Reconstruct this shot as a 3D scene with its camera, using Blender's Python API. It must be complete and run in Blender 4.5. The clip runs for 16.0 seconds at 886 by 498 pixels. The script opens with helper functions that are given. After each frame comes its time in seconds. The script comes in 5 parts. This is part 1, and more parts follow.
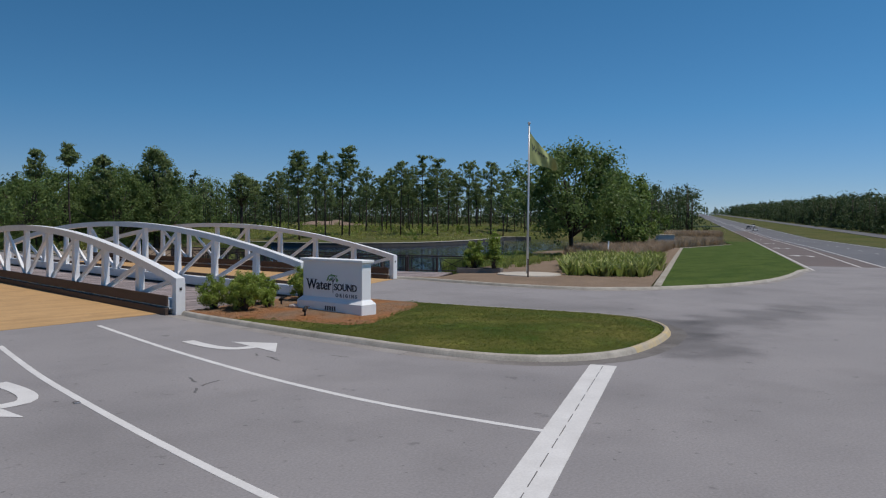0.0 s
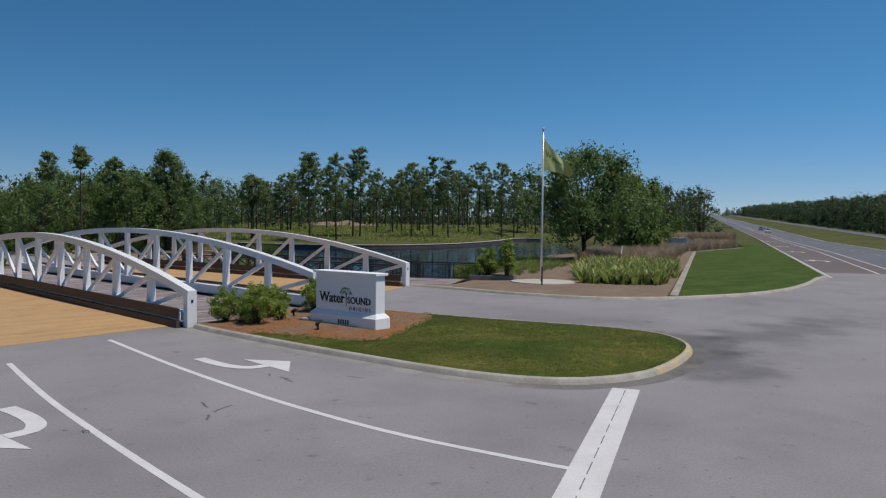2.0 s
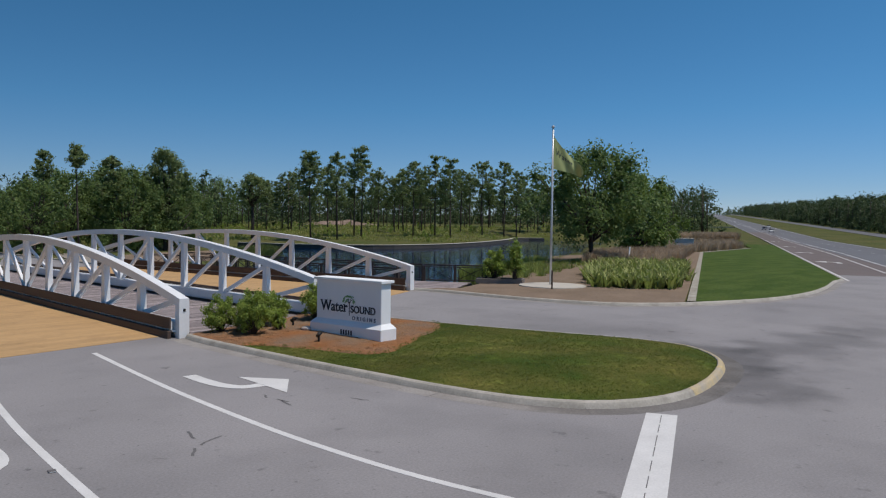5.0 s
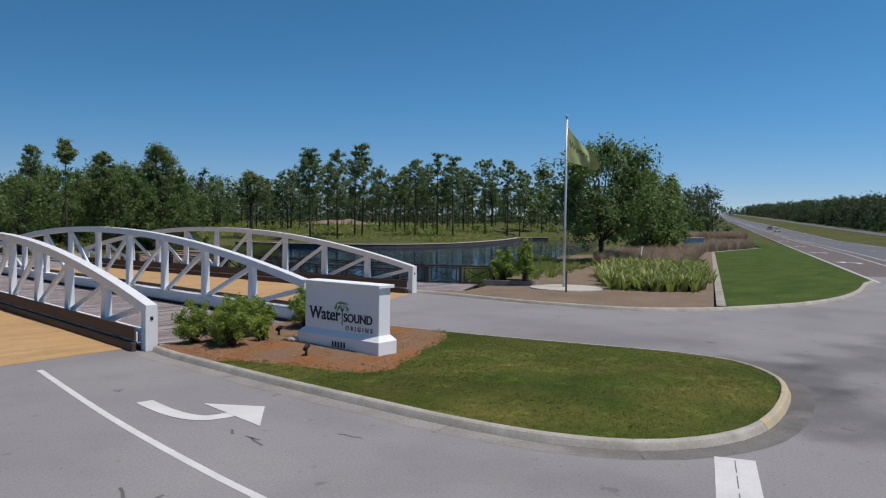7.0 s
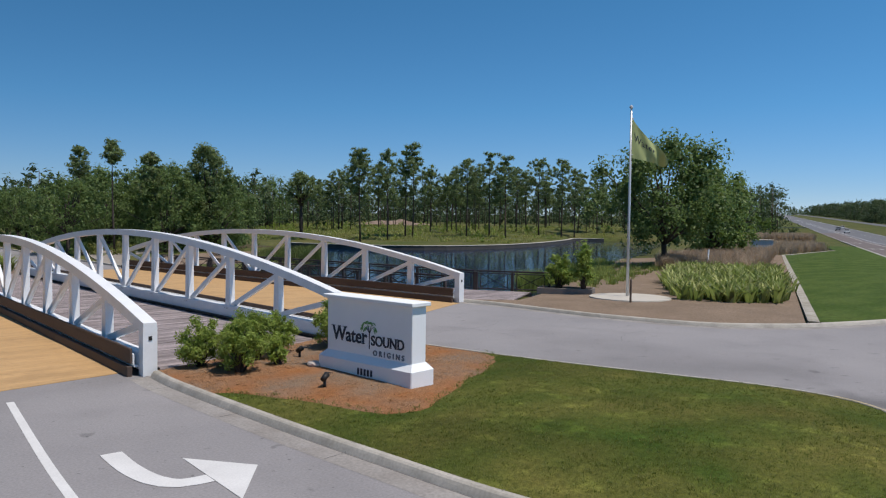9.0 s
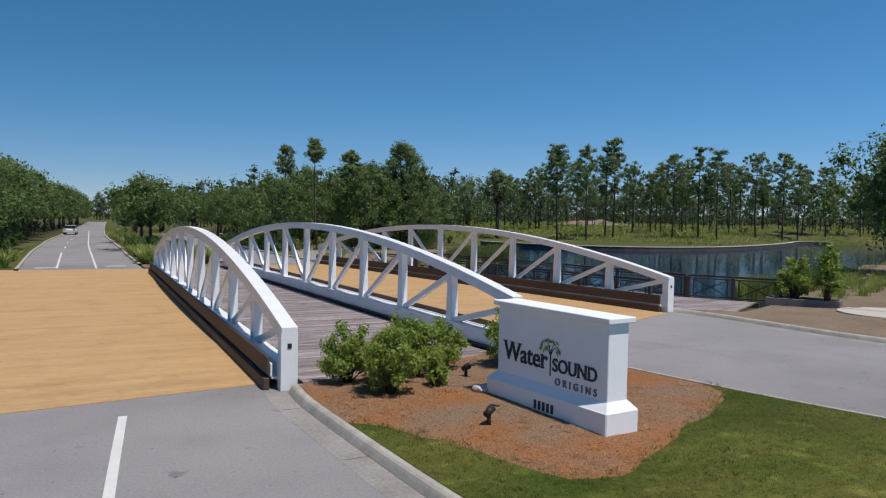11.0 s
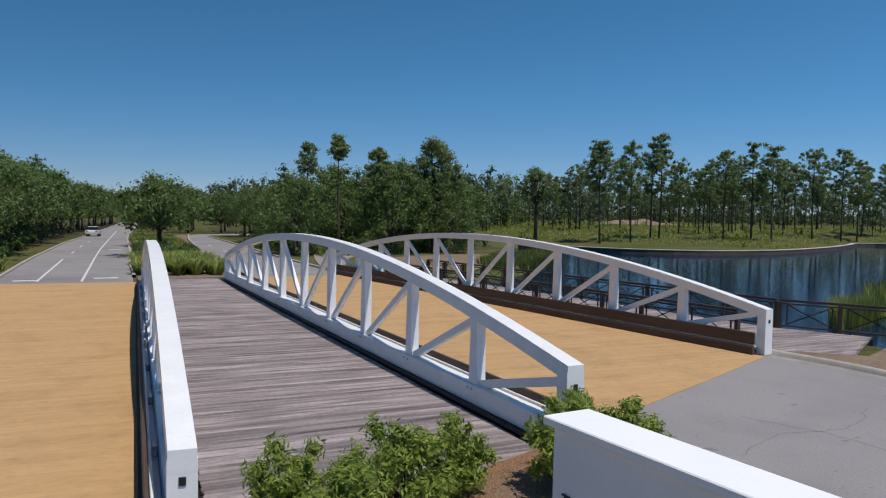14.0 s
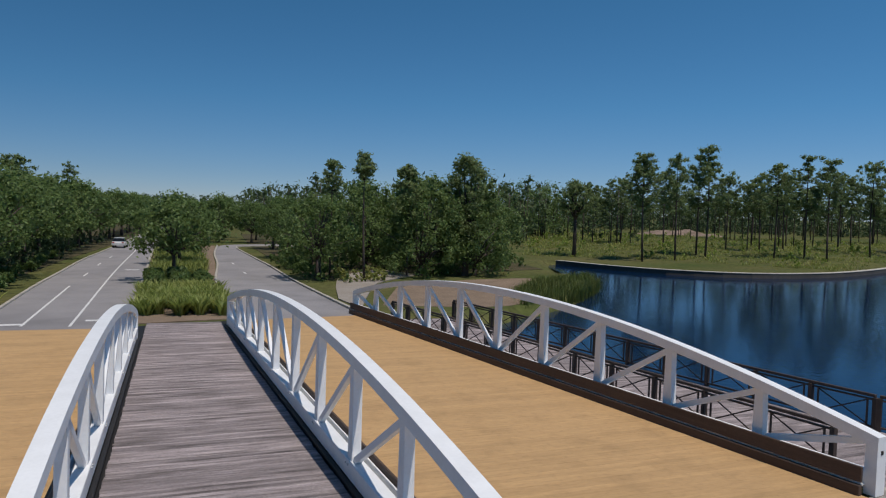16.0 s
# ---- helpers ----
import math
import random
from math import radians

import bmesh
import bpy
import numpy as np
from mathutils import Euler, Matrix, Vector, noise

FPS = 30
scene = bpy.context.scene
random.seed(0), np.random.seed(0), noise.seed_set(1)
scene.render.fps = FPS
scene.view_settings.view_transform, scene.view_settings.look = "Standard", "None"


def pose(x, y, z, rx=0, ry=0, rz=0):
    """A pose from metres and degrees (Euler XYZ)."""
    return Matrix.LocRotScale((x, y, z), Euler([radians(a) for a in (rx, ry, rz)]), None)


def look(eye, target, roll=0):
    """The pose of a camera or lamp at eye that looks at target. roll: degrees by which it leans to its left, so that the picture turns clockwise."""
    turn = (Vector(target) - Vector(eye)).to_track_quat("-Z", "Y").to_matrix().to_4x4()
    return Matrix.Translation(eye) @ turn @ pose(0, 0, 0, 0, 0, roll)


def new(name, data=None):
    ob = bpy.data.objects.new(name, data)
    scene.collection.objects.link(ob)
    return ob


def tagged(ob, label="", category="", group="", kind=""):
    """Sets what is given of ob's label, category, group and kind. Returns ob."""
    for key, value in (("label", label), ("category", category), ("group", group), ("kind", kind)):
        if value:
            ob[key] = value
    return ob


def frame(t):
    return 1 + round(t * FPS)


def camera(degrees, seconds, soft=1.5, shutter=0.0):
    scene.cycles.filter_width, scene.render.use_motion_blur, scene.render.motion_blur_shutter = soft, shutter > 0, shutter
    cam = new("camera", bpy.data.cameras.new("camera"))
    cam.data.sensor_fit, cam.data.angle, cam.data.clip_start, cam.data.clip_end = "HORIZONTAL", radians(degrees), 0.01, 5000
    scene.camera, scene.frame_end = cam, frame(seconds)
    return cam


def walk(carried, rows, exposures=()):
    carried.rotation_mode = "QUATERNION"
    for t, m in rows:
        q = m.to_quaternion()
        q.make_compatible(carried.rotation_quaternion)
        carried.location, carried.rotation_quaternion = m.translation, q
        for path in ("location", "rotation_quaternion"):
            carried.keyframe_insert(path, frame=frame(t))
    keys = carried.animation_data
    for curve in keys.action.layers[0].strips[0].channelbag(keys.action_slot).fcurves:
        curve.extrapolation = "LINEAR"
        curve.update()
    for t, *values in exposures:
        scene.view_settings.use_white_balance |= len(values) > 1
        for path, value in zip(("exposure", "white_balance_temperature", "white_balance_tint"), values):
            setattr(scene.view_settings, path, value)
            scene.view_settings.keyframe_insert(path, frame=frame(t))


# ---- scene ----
cam = camera(62.0, 16.0, 1.2)
PATH = [
    (0, (0.456, 0.7319, 3.174), (1.957, 2.052, 3.109), 0.49),
    (0.5, (0.4063, 0.7223, 3.297), (1.908, 2.041, 3.230), 0.52),
    (1, (0.459, 0.857, 3.432), (1.963, 2.174, 3.366), 0.53),
    (1.5, (0.5784, 1.053, 3.534), (2.078, 2.375, 3.468), 0.59),
    (2, (0.6834, 1.183, 3.596), (2.167, 2.523, 3.530), 0.64),
    (2.5, (0.6368, 1.232, 3.677), (2.120, 2.572, 3.611), 0.65),
    (3, (0.5389, 1.236, 3.735), (2.018, 2.580, 3.668), 0.68),
    (3.5, (0.5166, 1.283, 3.842), (1.998, 2.625, 3.772), 0.73),
    (4, (0.7819, 1.602, 3.849), (2.267, 2.940, 3.780), 0.71),
    (6.5, (3.376, 4.157, 3.547), (4.852, 5.505, 3.478), 0.68),
    (7, (3.961, 4.763, 3.614), (5.440, 6.108, 3.544), 0.75),
    (7.5, (4.605, 5.315, 3.657), (6.074, 6.671, 3.588), 0.57),
    (8, (5.218, 5.830, 3.736), (6.665, 7.208, 3.665), 0.58),
    (8.5, (5.849, 6.347, 3.747), (7.270, 7.753, 3.677), 0.67),
    (9, (6.545, 6.941, 3.715), (7.924, 8.388, 3.644), 0.76),
    (9.5, (7.297, 7.686, 3.621), (8.602, 9.200, 3.550), 0.88),
    (10, (8.145, 8.619, 3.453), (9.274, 10.268, 3.384), 1.10),
    (12.5, (10.483, 12.087, 3.478), (11.363, 13.881, 3.397), 1.11),
    (13, (11.136, 13.197, 3.539), (11.994, 15.001, 3.458), 1.09),
    (13.5, (11.857, 14.306, 3.713), (12.713, 16.111, 3.630), 1.15),
    (14, (12.591, 15.541, 3.942), (13.448, 17.346, 3.856), 1.16),
    (14.5, (13.531, 17.120, 4.034), (14.397, 18.921, 3.954), 1.23),
    (15, (14.186, 18.417, 4.452), (15.059, 20.215, 4.371), 1.47),
    (15.5, (14.692, 19.311, 5.205), (15.565, 21.108, 5.117), 1.70),
    (16, (15.127, 19.700, 6.066), (15.891, 21.547, 5.980), 1.87),
]
EXPOSURES = [(0, -0.2), (4, -0.16), (6.5, -0.08), (7.5, 0.05), (9.5, 0.14), (12.5, 0.12), (13.5, 0.12), (14.2, -0.05), (15, -0.16), (16, -0.19)]
walk(cam, [(t, look(eye, target, roll)) for t, eye, target, roll in PATH], EXPOSURES)


# ---- light ----
SUN_DIR = Vector((0.13, -0.36, 0.92)).normalized()
world = bpy.data.worlds.new("sky")
scene.world = world
world.use_nodes = True
wn = world.node_tree.nodes
sky = wn.new("ShaderNodeTexSky")
sky.sky_type = "NISHITA"
sky.sun_disc = False
sky.sun_elevation = math.asin(SUN_DIR.z)
sky.sun_rotation = math.atan2(SUN_DIR.x, SUN_DIR.y)
sky.air_density, sky.dust_density, sky.ozone_density, sky.altitude = 0.9, 0.0, 6.0, 1500.0
wn["Background"].inputs["Strength"].default_value = 0.08
tint = wn.new("ShaderNodeVectorMath")
tint.operation = "MULTIPLY"
way = wn.new("ShaderNodeTexCoord")
split = wn.new("ShaderNodeSeparateXYZ")
haze = wn.new("ShaderNodeValToRGB")
haze.color_ramp.elements[0].position, haze.color_ramp.elements[0].color = 0.0, (0.73, 0.73, 0.86, 1)
haze.color_ramp.elements[1].position, haze.color_ramp.elements[1].color = 1.0, (0.59, 0.89, 1.0, 1)
for at, colour in ((0.05, (0.62, 0.73, 0.85, 1)), (0.15, (0.47, 0.81, 0.92, 1)), (0.42, (0.40, 0.92, 0.98, 1))):
    haze.color_ramp.elements.new(at).color = colour
haze_gain = wn.new("ShaderNodeVectorMath")
haze_gain.operation = "SCALE"
haze_gain.inputs["Scale"].default_value = 1.17
world.node_tree.links.new(way.outputs["Generated"], split.inputs[0])
world.node_tree.links.new(split.outputs["Z"], haze.inputs["Fac"])
world.node_tree.links.new(haze.outputs["Color"], haze_gain.inputs[0])
sunward = wn.new("ShaderNodeVectorMath")
sunward.operation = "DOT_PRODUCT"
sunward.inputs[1].default_value = (0.82, -0.57, 0.0)
glow = wn.new("ShaderNodeMath")
glow.operation = "MULTIPLY_ADD"
glow.inputs[1].default_value, glow.inputs[2].default_value = 0.30, 1.05
world.node_tree.links.new(way.outputs["Generated"], sunward.inputs[0])
world.node_tree.links.new(sunward.outputs["Value"], glow.inputs[0])
side_gain = wn.new("ShaderNodeVectorMath")
side_gain.operation = "SCALE"
world.node_tree.links.new(haze_gain.outputs[0], side_gain.inputs[0])
world.node_tree.links.new(glow.outputs[0], side_gain.inputs["Scale"])
world.node_tree.links.new(side_gain.outputs[0], tint.inputs[1])
world.node_tree.links.new(sky.outputs[0], tint.inputs[0])
world.node_tree.links.new(tint.outputs[0], wn["Background"].inputs["Color"])
sun = new("sun", bpy.data.lights.new("sun", "SUN"))
sun.data.energy, sun.data.angle, sun.data.color = 3.55, radians(0.53), (1.0, 0.93, 0.845)
sun.matrix_world = look(SUN_DIR * 100, (0, 0, 0))


# ---- materials ----
def material(name, colour, rough=0.8, metal=0.0, second=None, scale=3.0, contrast=0.5, fine=40.0, fine_amount=0.12, bump=0.0,
             bump_scale=60.0, stretch=(1, 1, 1), spec=0.4, per_piece=0.0, island=0.0, whole=False):
    """Two scales of noise over a base colour, with relief."""
    m = bpy.data.materials.new(name)
    m.use_nodes = True
    nt = m.node_tree
    n, l = nt.nodes, nt.links
    b = n["Principled BSDF"]
    b.inputs["Roughness"].default_value, b.inputs["Metallic"].default_value = rough, metal
    b.inputs["Specular IOR Level"].default_value = spec
    co = n.new("ShaderNodeTexCoord")
    mp = n.new("ShaderNodeMapping")
    mp.inputs["Scale"].default_value = stretch
    if whole:
        l.new(n.new("ShaderNodeNewGeometry").outputs["Position"], mp.inputs["Vector"])
    else:
        l.new(co.outputs["Object"], mp.inputs["Vector"])
    if per_piece and not whole:
        info = n.new("ShaderNodeObjectInfo")
        far = n.new("ShaderNodeMath")
        far.operation = "MULTIPLY"
        far.inputs[1].default_value = 70.0
        l.new(info.outputs["Random"], far.inputs[0])
        l.new(far.outputs[0], mp.inputs["Location"])
    big = n.new("ShaderNodeTexNoise")
    big.inputs["Scale"].default_value, big.inputs["Detail"].default_value = scale, 5
    small = n.new("ShaderNodeTexNoise")
    small.inputs["Scale"].default_value, small.inputs["Detail"].default_value = fine, 4
    for t in (big, small):
        l.new(mp.outputs[0], t.inputs["Vector"])
    ramp = n.new("ShaderNodeMapRange")
    ramp.inputs["From Min"].default_value, ramp.inputs["From Max"].default_value = 0.5 - contrast / 2, 0.5 + contrast / 2
    l.new(big.outputs["Fac"], ramp.inputs["Value"])
    mix = n.new("ShaderNodeMix")
    mix.data_type = "RGBA"
    mix.inputs["A"].default_value = (*colour, 1)
    mix.inputs["B"].default_value = (*(second or [c * 0.8 for c in colour]), 1)
    l.new(ramp.outputs[0], mix.inputs["Factor"])
    val = n.new("ShaderNodeMapRange")
    val.inputs["From Min"].default_value, val.inputs["From Max"].default_value = 0.25, 0.75
    val.inputs["To Min"].default_value, val.inputs["To Max"].default_value = 1 - fine_amount, 1 + fine_amount
    l.new(small.outputs["Fac"], val.inputs["Value"])
    out = mix.outputs["Result"]
    factor = val.outputs[0]
    if per_piece or island:
        rnd = n.new("ShaderNodeObjectInfo") if per_piece else n.new("ShaderNodeNewGeometry")
        pr = n.new("ShaderNodeMapRange")
        a = per_piece or island
        pr.inputs["To Min"].default_value, pr.inputs["To Max"].default_value = 1 - a, 1 + a
        l.new(rnd.outputs["Random" if per_piece else "Random Per Island"], pr.inputs["Value"])
        mu = n.new("ShaderNodeMath")
        mu.operation = "MULTIPLY"
        l.new(factor, mu.inputs[0])
        l.new(pr.outputs[0], mu.inputs[1])
        factor = mu.outputs[0]
    sc = n.new("ShaderNodeVectorMath")
    sc.operation = "SCALE"
    l.new(out, sc.inputs[0])
    l.new(factor, sc.inputs["Scale"])
    l.new(sc.outputs[0], b.inputs["Base Color"])
    if bump:
        bn = n.new("ShaderNodeTexNoise")
        bn.inputs["Scale"].default_value, bn.inputs["Detail"].default_value = bump_scale, 6
        l.new(mp.outputs[0], bn.inputs["Vector"])
        bp = n.new("ShaderNodeBump")
        bp.inputs["Strength"].default_value, bp.inputs["Distance"].default_value = 1.0, bump
        l.new(bn.outputs["Fac"], bp.inputs["Height"])
        l.new(bp.outputs[0], b.inputs["Normal"])
    return m


def leafy(name, colour, second, island=0.35, through_light=0.25):
    m = material(name, colour, 0.55, second=second, scale=0.6, contrast=0.4, fine=9, fine_amount=0.25, spec=0.3, island=island)
    n, l = m.node_tree.nodes, m.node_tree.links
    tr = n.new("ShaderNodeBsdfTranslucent")
    tr.inputs["Color"].default_value = (*[min(1, c * 1.6) for c in colour], 1)
    mx = n.new("ShaderNodeMixShader")
    mx.inputs[0].default_value = through_light
    l.new(n["Principled BSDF"].outputs[0], mx.inputs[1])
    l.new(tr.outputs[0], mx.inputs[2])
    l.new(mx.outputs[0], n["Material Output"].inputs["Surface"])
    return m


M_ASPHALT = material("asphalt", (0.30, 0.28, 0.279), 0.9, second=(0.25, 0.235, 0.236), scale=0.25, contrast=0.5, fine=25, fine_amount=0.15, bump=0.005, bump_scale=90)
M_GUTTER = material("gutter_concrete", (0.335, 0.31, 0.29), 0.9, second=(0.235, 0.21, 0.19), scale=0.9, contrast=0.4, fine=18, fine_amount=0.2, bump=0.003)
M_EDGING = material("edging_concrete", (0.42, 0.385, 0.33), 0.9, second=(0.27, 0.24, 0.19), scale=1.6, contrast=0.4, fine=12, fine_amount=0.3, bump=0.004)
M_YELLOW = material("worn_yellow_paint", (0.55, 0.42, 0.21), 0.8, second=(0.42, 0.36, 0.28), scale=3, contrast=0.4, fine=25, fine_amount=0.15)
M_CRACK = material("crack_filler", (0.15, 0.14, 0.138), 0.8, fine_amount=0.2)


def weather(m, scale, low, high, dark, detail=6.0, whole=False):
    """Multiplies a material's colour with large worn patches."""
    n, l = m.node_tree.nodes, m.node_tree.links
    old = n["Principled BSDF"].inputs["Base Color"].links[0].from_socket
    t = n.new("ShaderNodeTexNoise")
    t.inputs["Scale"].default_value, t.inputs["Detail"].default_value = scale, detail
    c = n.new("ShaderNodeTexCoord")
    l.new(n.new("ShaderNodeNewGeometry").outputs["Position"] if whole else c.outputs["Object"], t.inputs["Vector"])
    r = n.new("ShaderNodeMapRange")
    r.inputs["From Min"].default_value, r.inputs["From Max"].default_value = low, high
    r.inputs["To Min"].default_value, r.inputs["To Max"].default_value = 1.0, dark
    l.new(t.outputs["Fac"], r.inputs["Value"])
    v = n.new("ShaderNodeVectorMath")
    v.operation = "SCALE"
    l.new(old, v.inputs[0])
    l.new(r.outputs[0], v.inputs["Scale"])
    l.new(v.outputs[0], n["Principled BSDF"].inputs["Base Color"])


weather(M_ASPHALT, 0.09, 0.5, 0.72, 0.72)
weather(M_ASPHALT, 1.9, 0.66, 0.72, 0.72)
weather(M_ASPHALT, 0.45, 0.5, 0.66, 0.9, 9.0)
weather(M_ASPHALT, 7.0, 0.68, 0.74, 0.6, 3.0)


def stain(m, centre, radius, dark):
    """A tyre-darkened patch with a ragged edge round a spot."""
    n, l = m.node_tree.nodes, m.node_tree.links
    old = n["Principled BSDF"].inputs["Base Color"].links[0].from_socket
    c = n.new("ShaderNodeTexCoord")
    d = n.new("ShaderNodeVectorMath")
    d.operation = "DISTANCE"
    d.inputs[1].default_value = centre
    t = n.new("ShaderNodeTexNoise")
    t.inputs["Scale"].default_value, t.inputs["Detail"].default_value = 0.7, 6
    a = n.new("ShaderNodeMath")
    a.operation = "MULTIPLY_ADD"
    a.inputs[1].default_value, a.inputs[2].default_value = radius * 1.4, -radius * 0.7
    s = n.new("ShaderNodeMath")
    s.operation = "ADD"
    r = n.new("ShaderNodeMapRange")
    r.interpolation_type = "SMOOTHSTEP"
    r.inputs["From Min"].default_value, r.inputs["From Max"].default_value = radius * 0.3, radius
    r.inputs["To Min"].default_value, r.inputs["To Max"].default_value = dark, 1.0
    v = n.new("ShaderNodeVectorMath")
    v.operation = "SCALE"
    l.new(c.outputs["Object"], d.inputs[0])
    l.new(c.outputs["Object"], t.inputs["Vector"])
    l.new(t.outputs["Fac"], a.inputs[0])
    l.new(d.outputs["Value"], s.inputs[0])
    l.new(a.outputs[0], s.inputs[1])
    l.new(s.outputs[0], r.inputs["Value"])
    l.new(old, v.inputs[0])
    l.new(r.outputs[0], v.inputs["Scale"])
    l.new(v.outputs[0], n["Principled BSDF"].inputs["Base Color"])


stain(M_GUTTER, (21.8, 10.6, 0), 5.0, 0.5)
stain(M_GUTTER, (16.2, 9.3, 0), 4.0, 0.6)
stain(M_ASPHALT, (22.6, 11.2, 0), 3.4, 0.55)
stain(M_ASPHALT, (19.6, 8.9, 0), 2.6, 0.62)
for spot in ((25.5, 9.8, 0), (28.6, 9.5, 0), (31.6, 9.1, 0)):
    stain(M_ASPHALT, spot, 2.4, 0.74)
M_HIGHWAY = material("highway_asphalt", (0.16, 0.16, 0.17), 0.9, second=(0.125, 0.125, 0.135), scale=0.1, fine=20, bump=0.003)
M_SHOULDER = material("brown_asphalt", (0.17, 0.135, 0.125), 0.9, second=(0.14, 0.115, 0.105), scale=0.2, fine=20, bump=0.003)
M_PAINT = material("road_paint", (0.72, 0.70, 0.68), 0.7, second=(0.60, 0.58, 0.56), scale=1.5, fine=30, fine_amount=0.08)
M_KERB = material("kerb_concrete", (0.50, 0.455, 0.40), 0.85, second=(0.34, 0.31, 0.26), scale=1.2, fine=20, fine_amount=0.15, bump=0.004)
weather(M_KERB, 2.5, 0.5, 0.7, 0.78)
M_LAWN = material("lawn", (0.05, 0.084, 0.011), 0.9, second=(0.145, 0.132, 0.032), scale=0.5, contrast=0.42, fine=14, fine_amount=0.35, bump=0.03, bump_scale=40, spec=0.1)
weather(M_LAWN, 0.35, 0.45, 0.7, 0.66)
weather(M_LAWN, 1.7, 0.58, 0.68, 1.55, 9.0)
M_LAWN2 = material("mown_lawn", (0.052, 0.086, 0.015), 0.9, second=(0.082, 0.115, 0.026), scale=0.5, contrast=0.3, fine=6, fine_amount=0.35, bump=0.03, bump_scale=30, stretch=(0.5, 1.4, 1), spec=0.1)
M_GROUND = material("wild_grass", (0.068, 0.088, 0.024), 0.95, second=(0.12, 0.11, 0.042), scale=0.08, contrast=0.35, fine=1.5, fine_amount=0.4, bump=0.1, bump_scale=3, spec=0.1)
M_PATH = material("path_concrete", (0.33, 0.29, 0.25), 0.9, second=(0.25, 0.21, 0.17), scale=0.5, fine=10, fine_amount=0.2, bump=0.004)
M_SOIL = material("pinkish_soil", (0.29, 0.215, 0.175), 0.95, second=(0.19, 0.145, 0.11), scale=0.5, fine=5, fine_amount=0.35, bump=0.05, bump_scale=5, spec=0.1)
M_CABINET = material("grey_cabinet_paint", (0.50, 0.53, 0.56), 0.6, second=(0.42, 0.45, 0.48), scale=2, fine_amount=0.06)
M_STONE = material("pinkish_stone", (0.60, 0.50, 0.44), 0.9, second=(0.48, 0.40, 0.35), scale=6, fine=30, fine_amount=0.2, bump=0.006)
M_MULCH = material("pine_mulch", (0.31, 0.13, 0.05), 0.95, second=(0.235, 0.165, 0.115), scale=0.4, contrast=0.2, fine=30, fine_amount=0.45, bump=0.03, bump_scale=35, spec=0.1)
M_SANDBED = material("sandy_bed", (0.27, 0.20, 0.145), 0.95, second=(0.19, 0.14, 0.10), scale=0.5, fine=12, fine_amount=0.25, bump=0.02, spec=0.1)
M_WHITE = material("white_painted_steel", (0.85, 0.85, 0.85), 0.45, second=(0.77, 0.77, 0.765), scale=2, fine=15, fine_amount=0.03)
M_SIGN = material("white_stucco", (0.88, 0.88, 0.88), 0.7, second=(0.83, 0.84, 0.85), scale=1.5, fine=60, fine_amount=0.03, bump=0.002)
M_TIMBER = material("brown_timber", (0.065, 0.042, 0.032), 0.7, second=(0.10, 0.066, 0.05), scale=1.0, fine=20, fine_amount=0.3, stretch=(6, 0.4, 6), per_piece=0.12)
M_DARK = material("dark_steel", (0.02, 0.018, 0.017), 0.6, fine_amount=0.2)
M_RAIL = material("dark_brown_rail", (0.045, 0.03, 0.025), 0.6, second=(0.07, 0.05, 0.04), fine_amount=0.2)
M_DECK = material("weathered_grey_boards", (0.38, 0.322, 0.322), 0.9, second=(0.125, 0.104, 0.10), scale=1.2, contrast=0.38, fine=22, fine_amount=0.4, stretch=(2.6, 4, 1), bump=0.004, per_piece=0.3)
M_SANDDECK = material("sand_coloured_planks", (0.53, 0.33, 0.155), 0.85, second=(0.45, 0.28, 0.127), scale=0.6, contrast=0.8, fine=6, fine_amount=0.09, stretch=(0.45, 2.0, 1), bump=0.003, per_piece=0.06, whole=True)
weather(M_SANDDECK, 0.8, 0.5, 0.72, 0.85, 6.0, True)
weather(M_SANDDECK, 5.0, 0.52, 0.7, 0.9, 6.0, True)
M_BARK = material("bark", (0.10, 0.075, 0.06), 0.95, second=(0.06, 0.045, 0.04), scale=2, fine=14, fine_amount=0.3, bump=0.03, bump_scale=12)
M_OAK = leafy("oak_leaves", (0.11, 0.165, 0.05), (0.165, 0.22, 0.07), 0.4, 0.45)
M_PINE = leafy("pine_needles", (0.155, 0.205, 0.082), (0.205, 0.25, 0.10), 0.45, 0.5)
M_BLADE = leafy("grass_blade", (0.10, 0.135, 0.022), (0.23, 0.205, 0.06), 0.35, 0.4)
M_SHRUB = leafy("shrub_leaves", (0.20, 0.27, 0.05), (0.30, 0.34, 0.08), 0.45, 0.45)
M_WOODS = leafy("woodland_leaves", (0.07, 0.105, 0.042), (0.10, 0.135, 0.055), 0.4, 0.3)
M_LIGHTOAK = leafy("light_green_leaves", (0.12, 0.18, 0.04), (0.15, 0.21, 0.05), 0.35, 0.35)
M_PLANT = leafy("strap_leaves", (0.19, 0.24, 0.055), (0.29, 0.30, 0.09), 0.35, 0.35)
M_LILY = leafy("dark_lily_leaves", (0.16, 0.21, 0.05), (0.36, 0.35, 0.13), 0.7, 0.35)
M_REED = leafy("dry_grasses", (0.35, 0.265, 0.185), (0.26, 0.195, 0.13), 0.3, 0.4)
M_GREENREED = leafy("green_reeds", (0.10, 0.14, 0.03), (0.14, 0.15, 0.045))
M_PALM = leafy("palmetto_leaves", (0.20, 0.235, 0.055), (0.30, 0.275, 0.09), 0.4, 0.35)
M_LITTER = material("leaf_litter", (0.10, 0.075, 0.045), 0.95, second=(0.06, 0.065, 0.03), scale=0.35, contrast=0.4, fine=6, fine_amount=0.4, bump=0.05, bump_scale=8, spec=0.1)
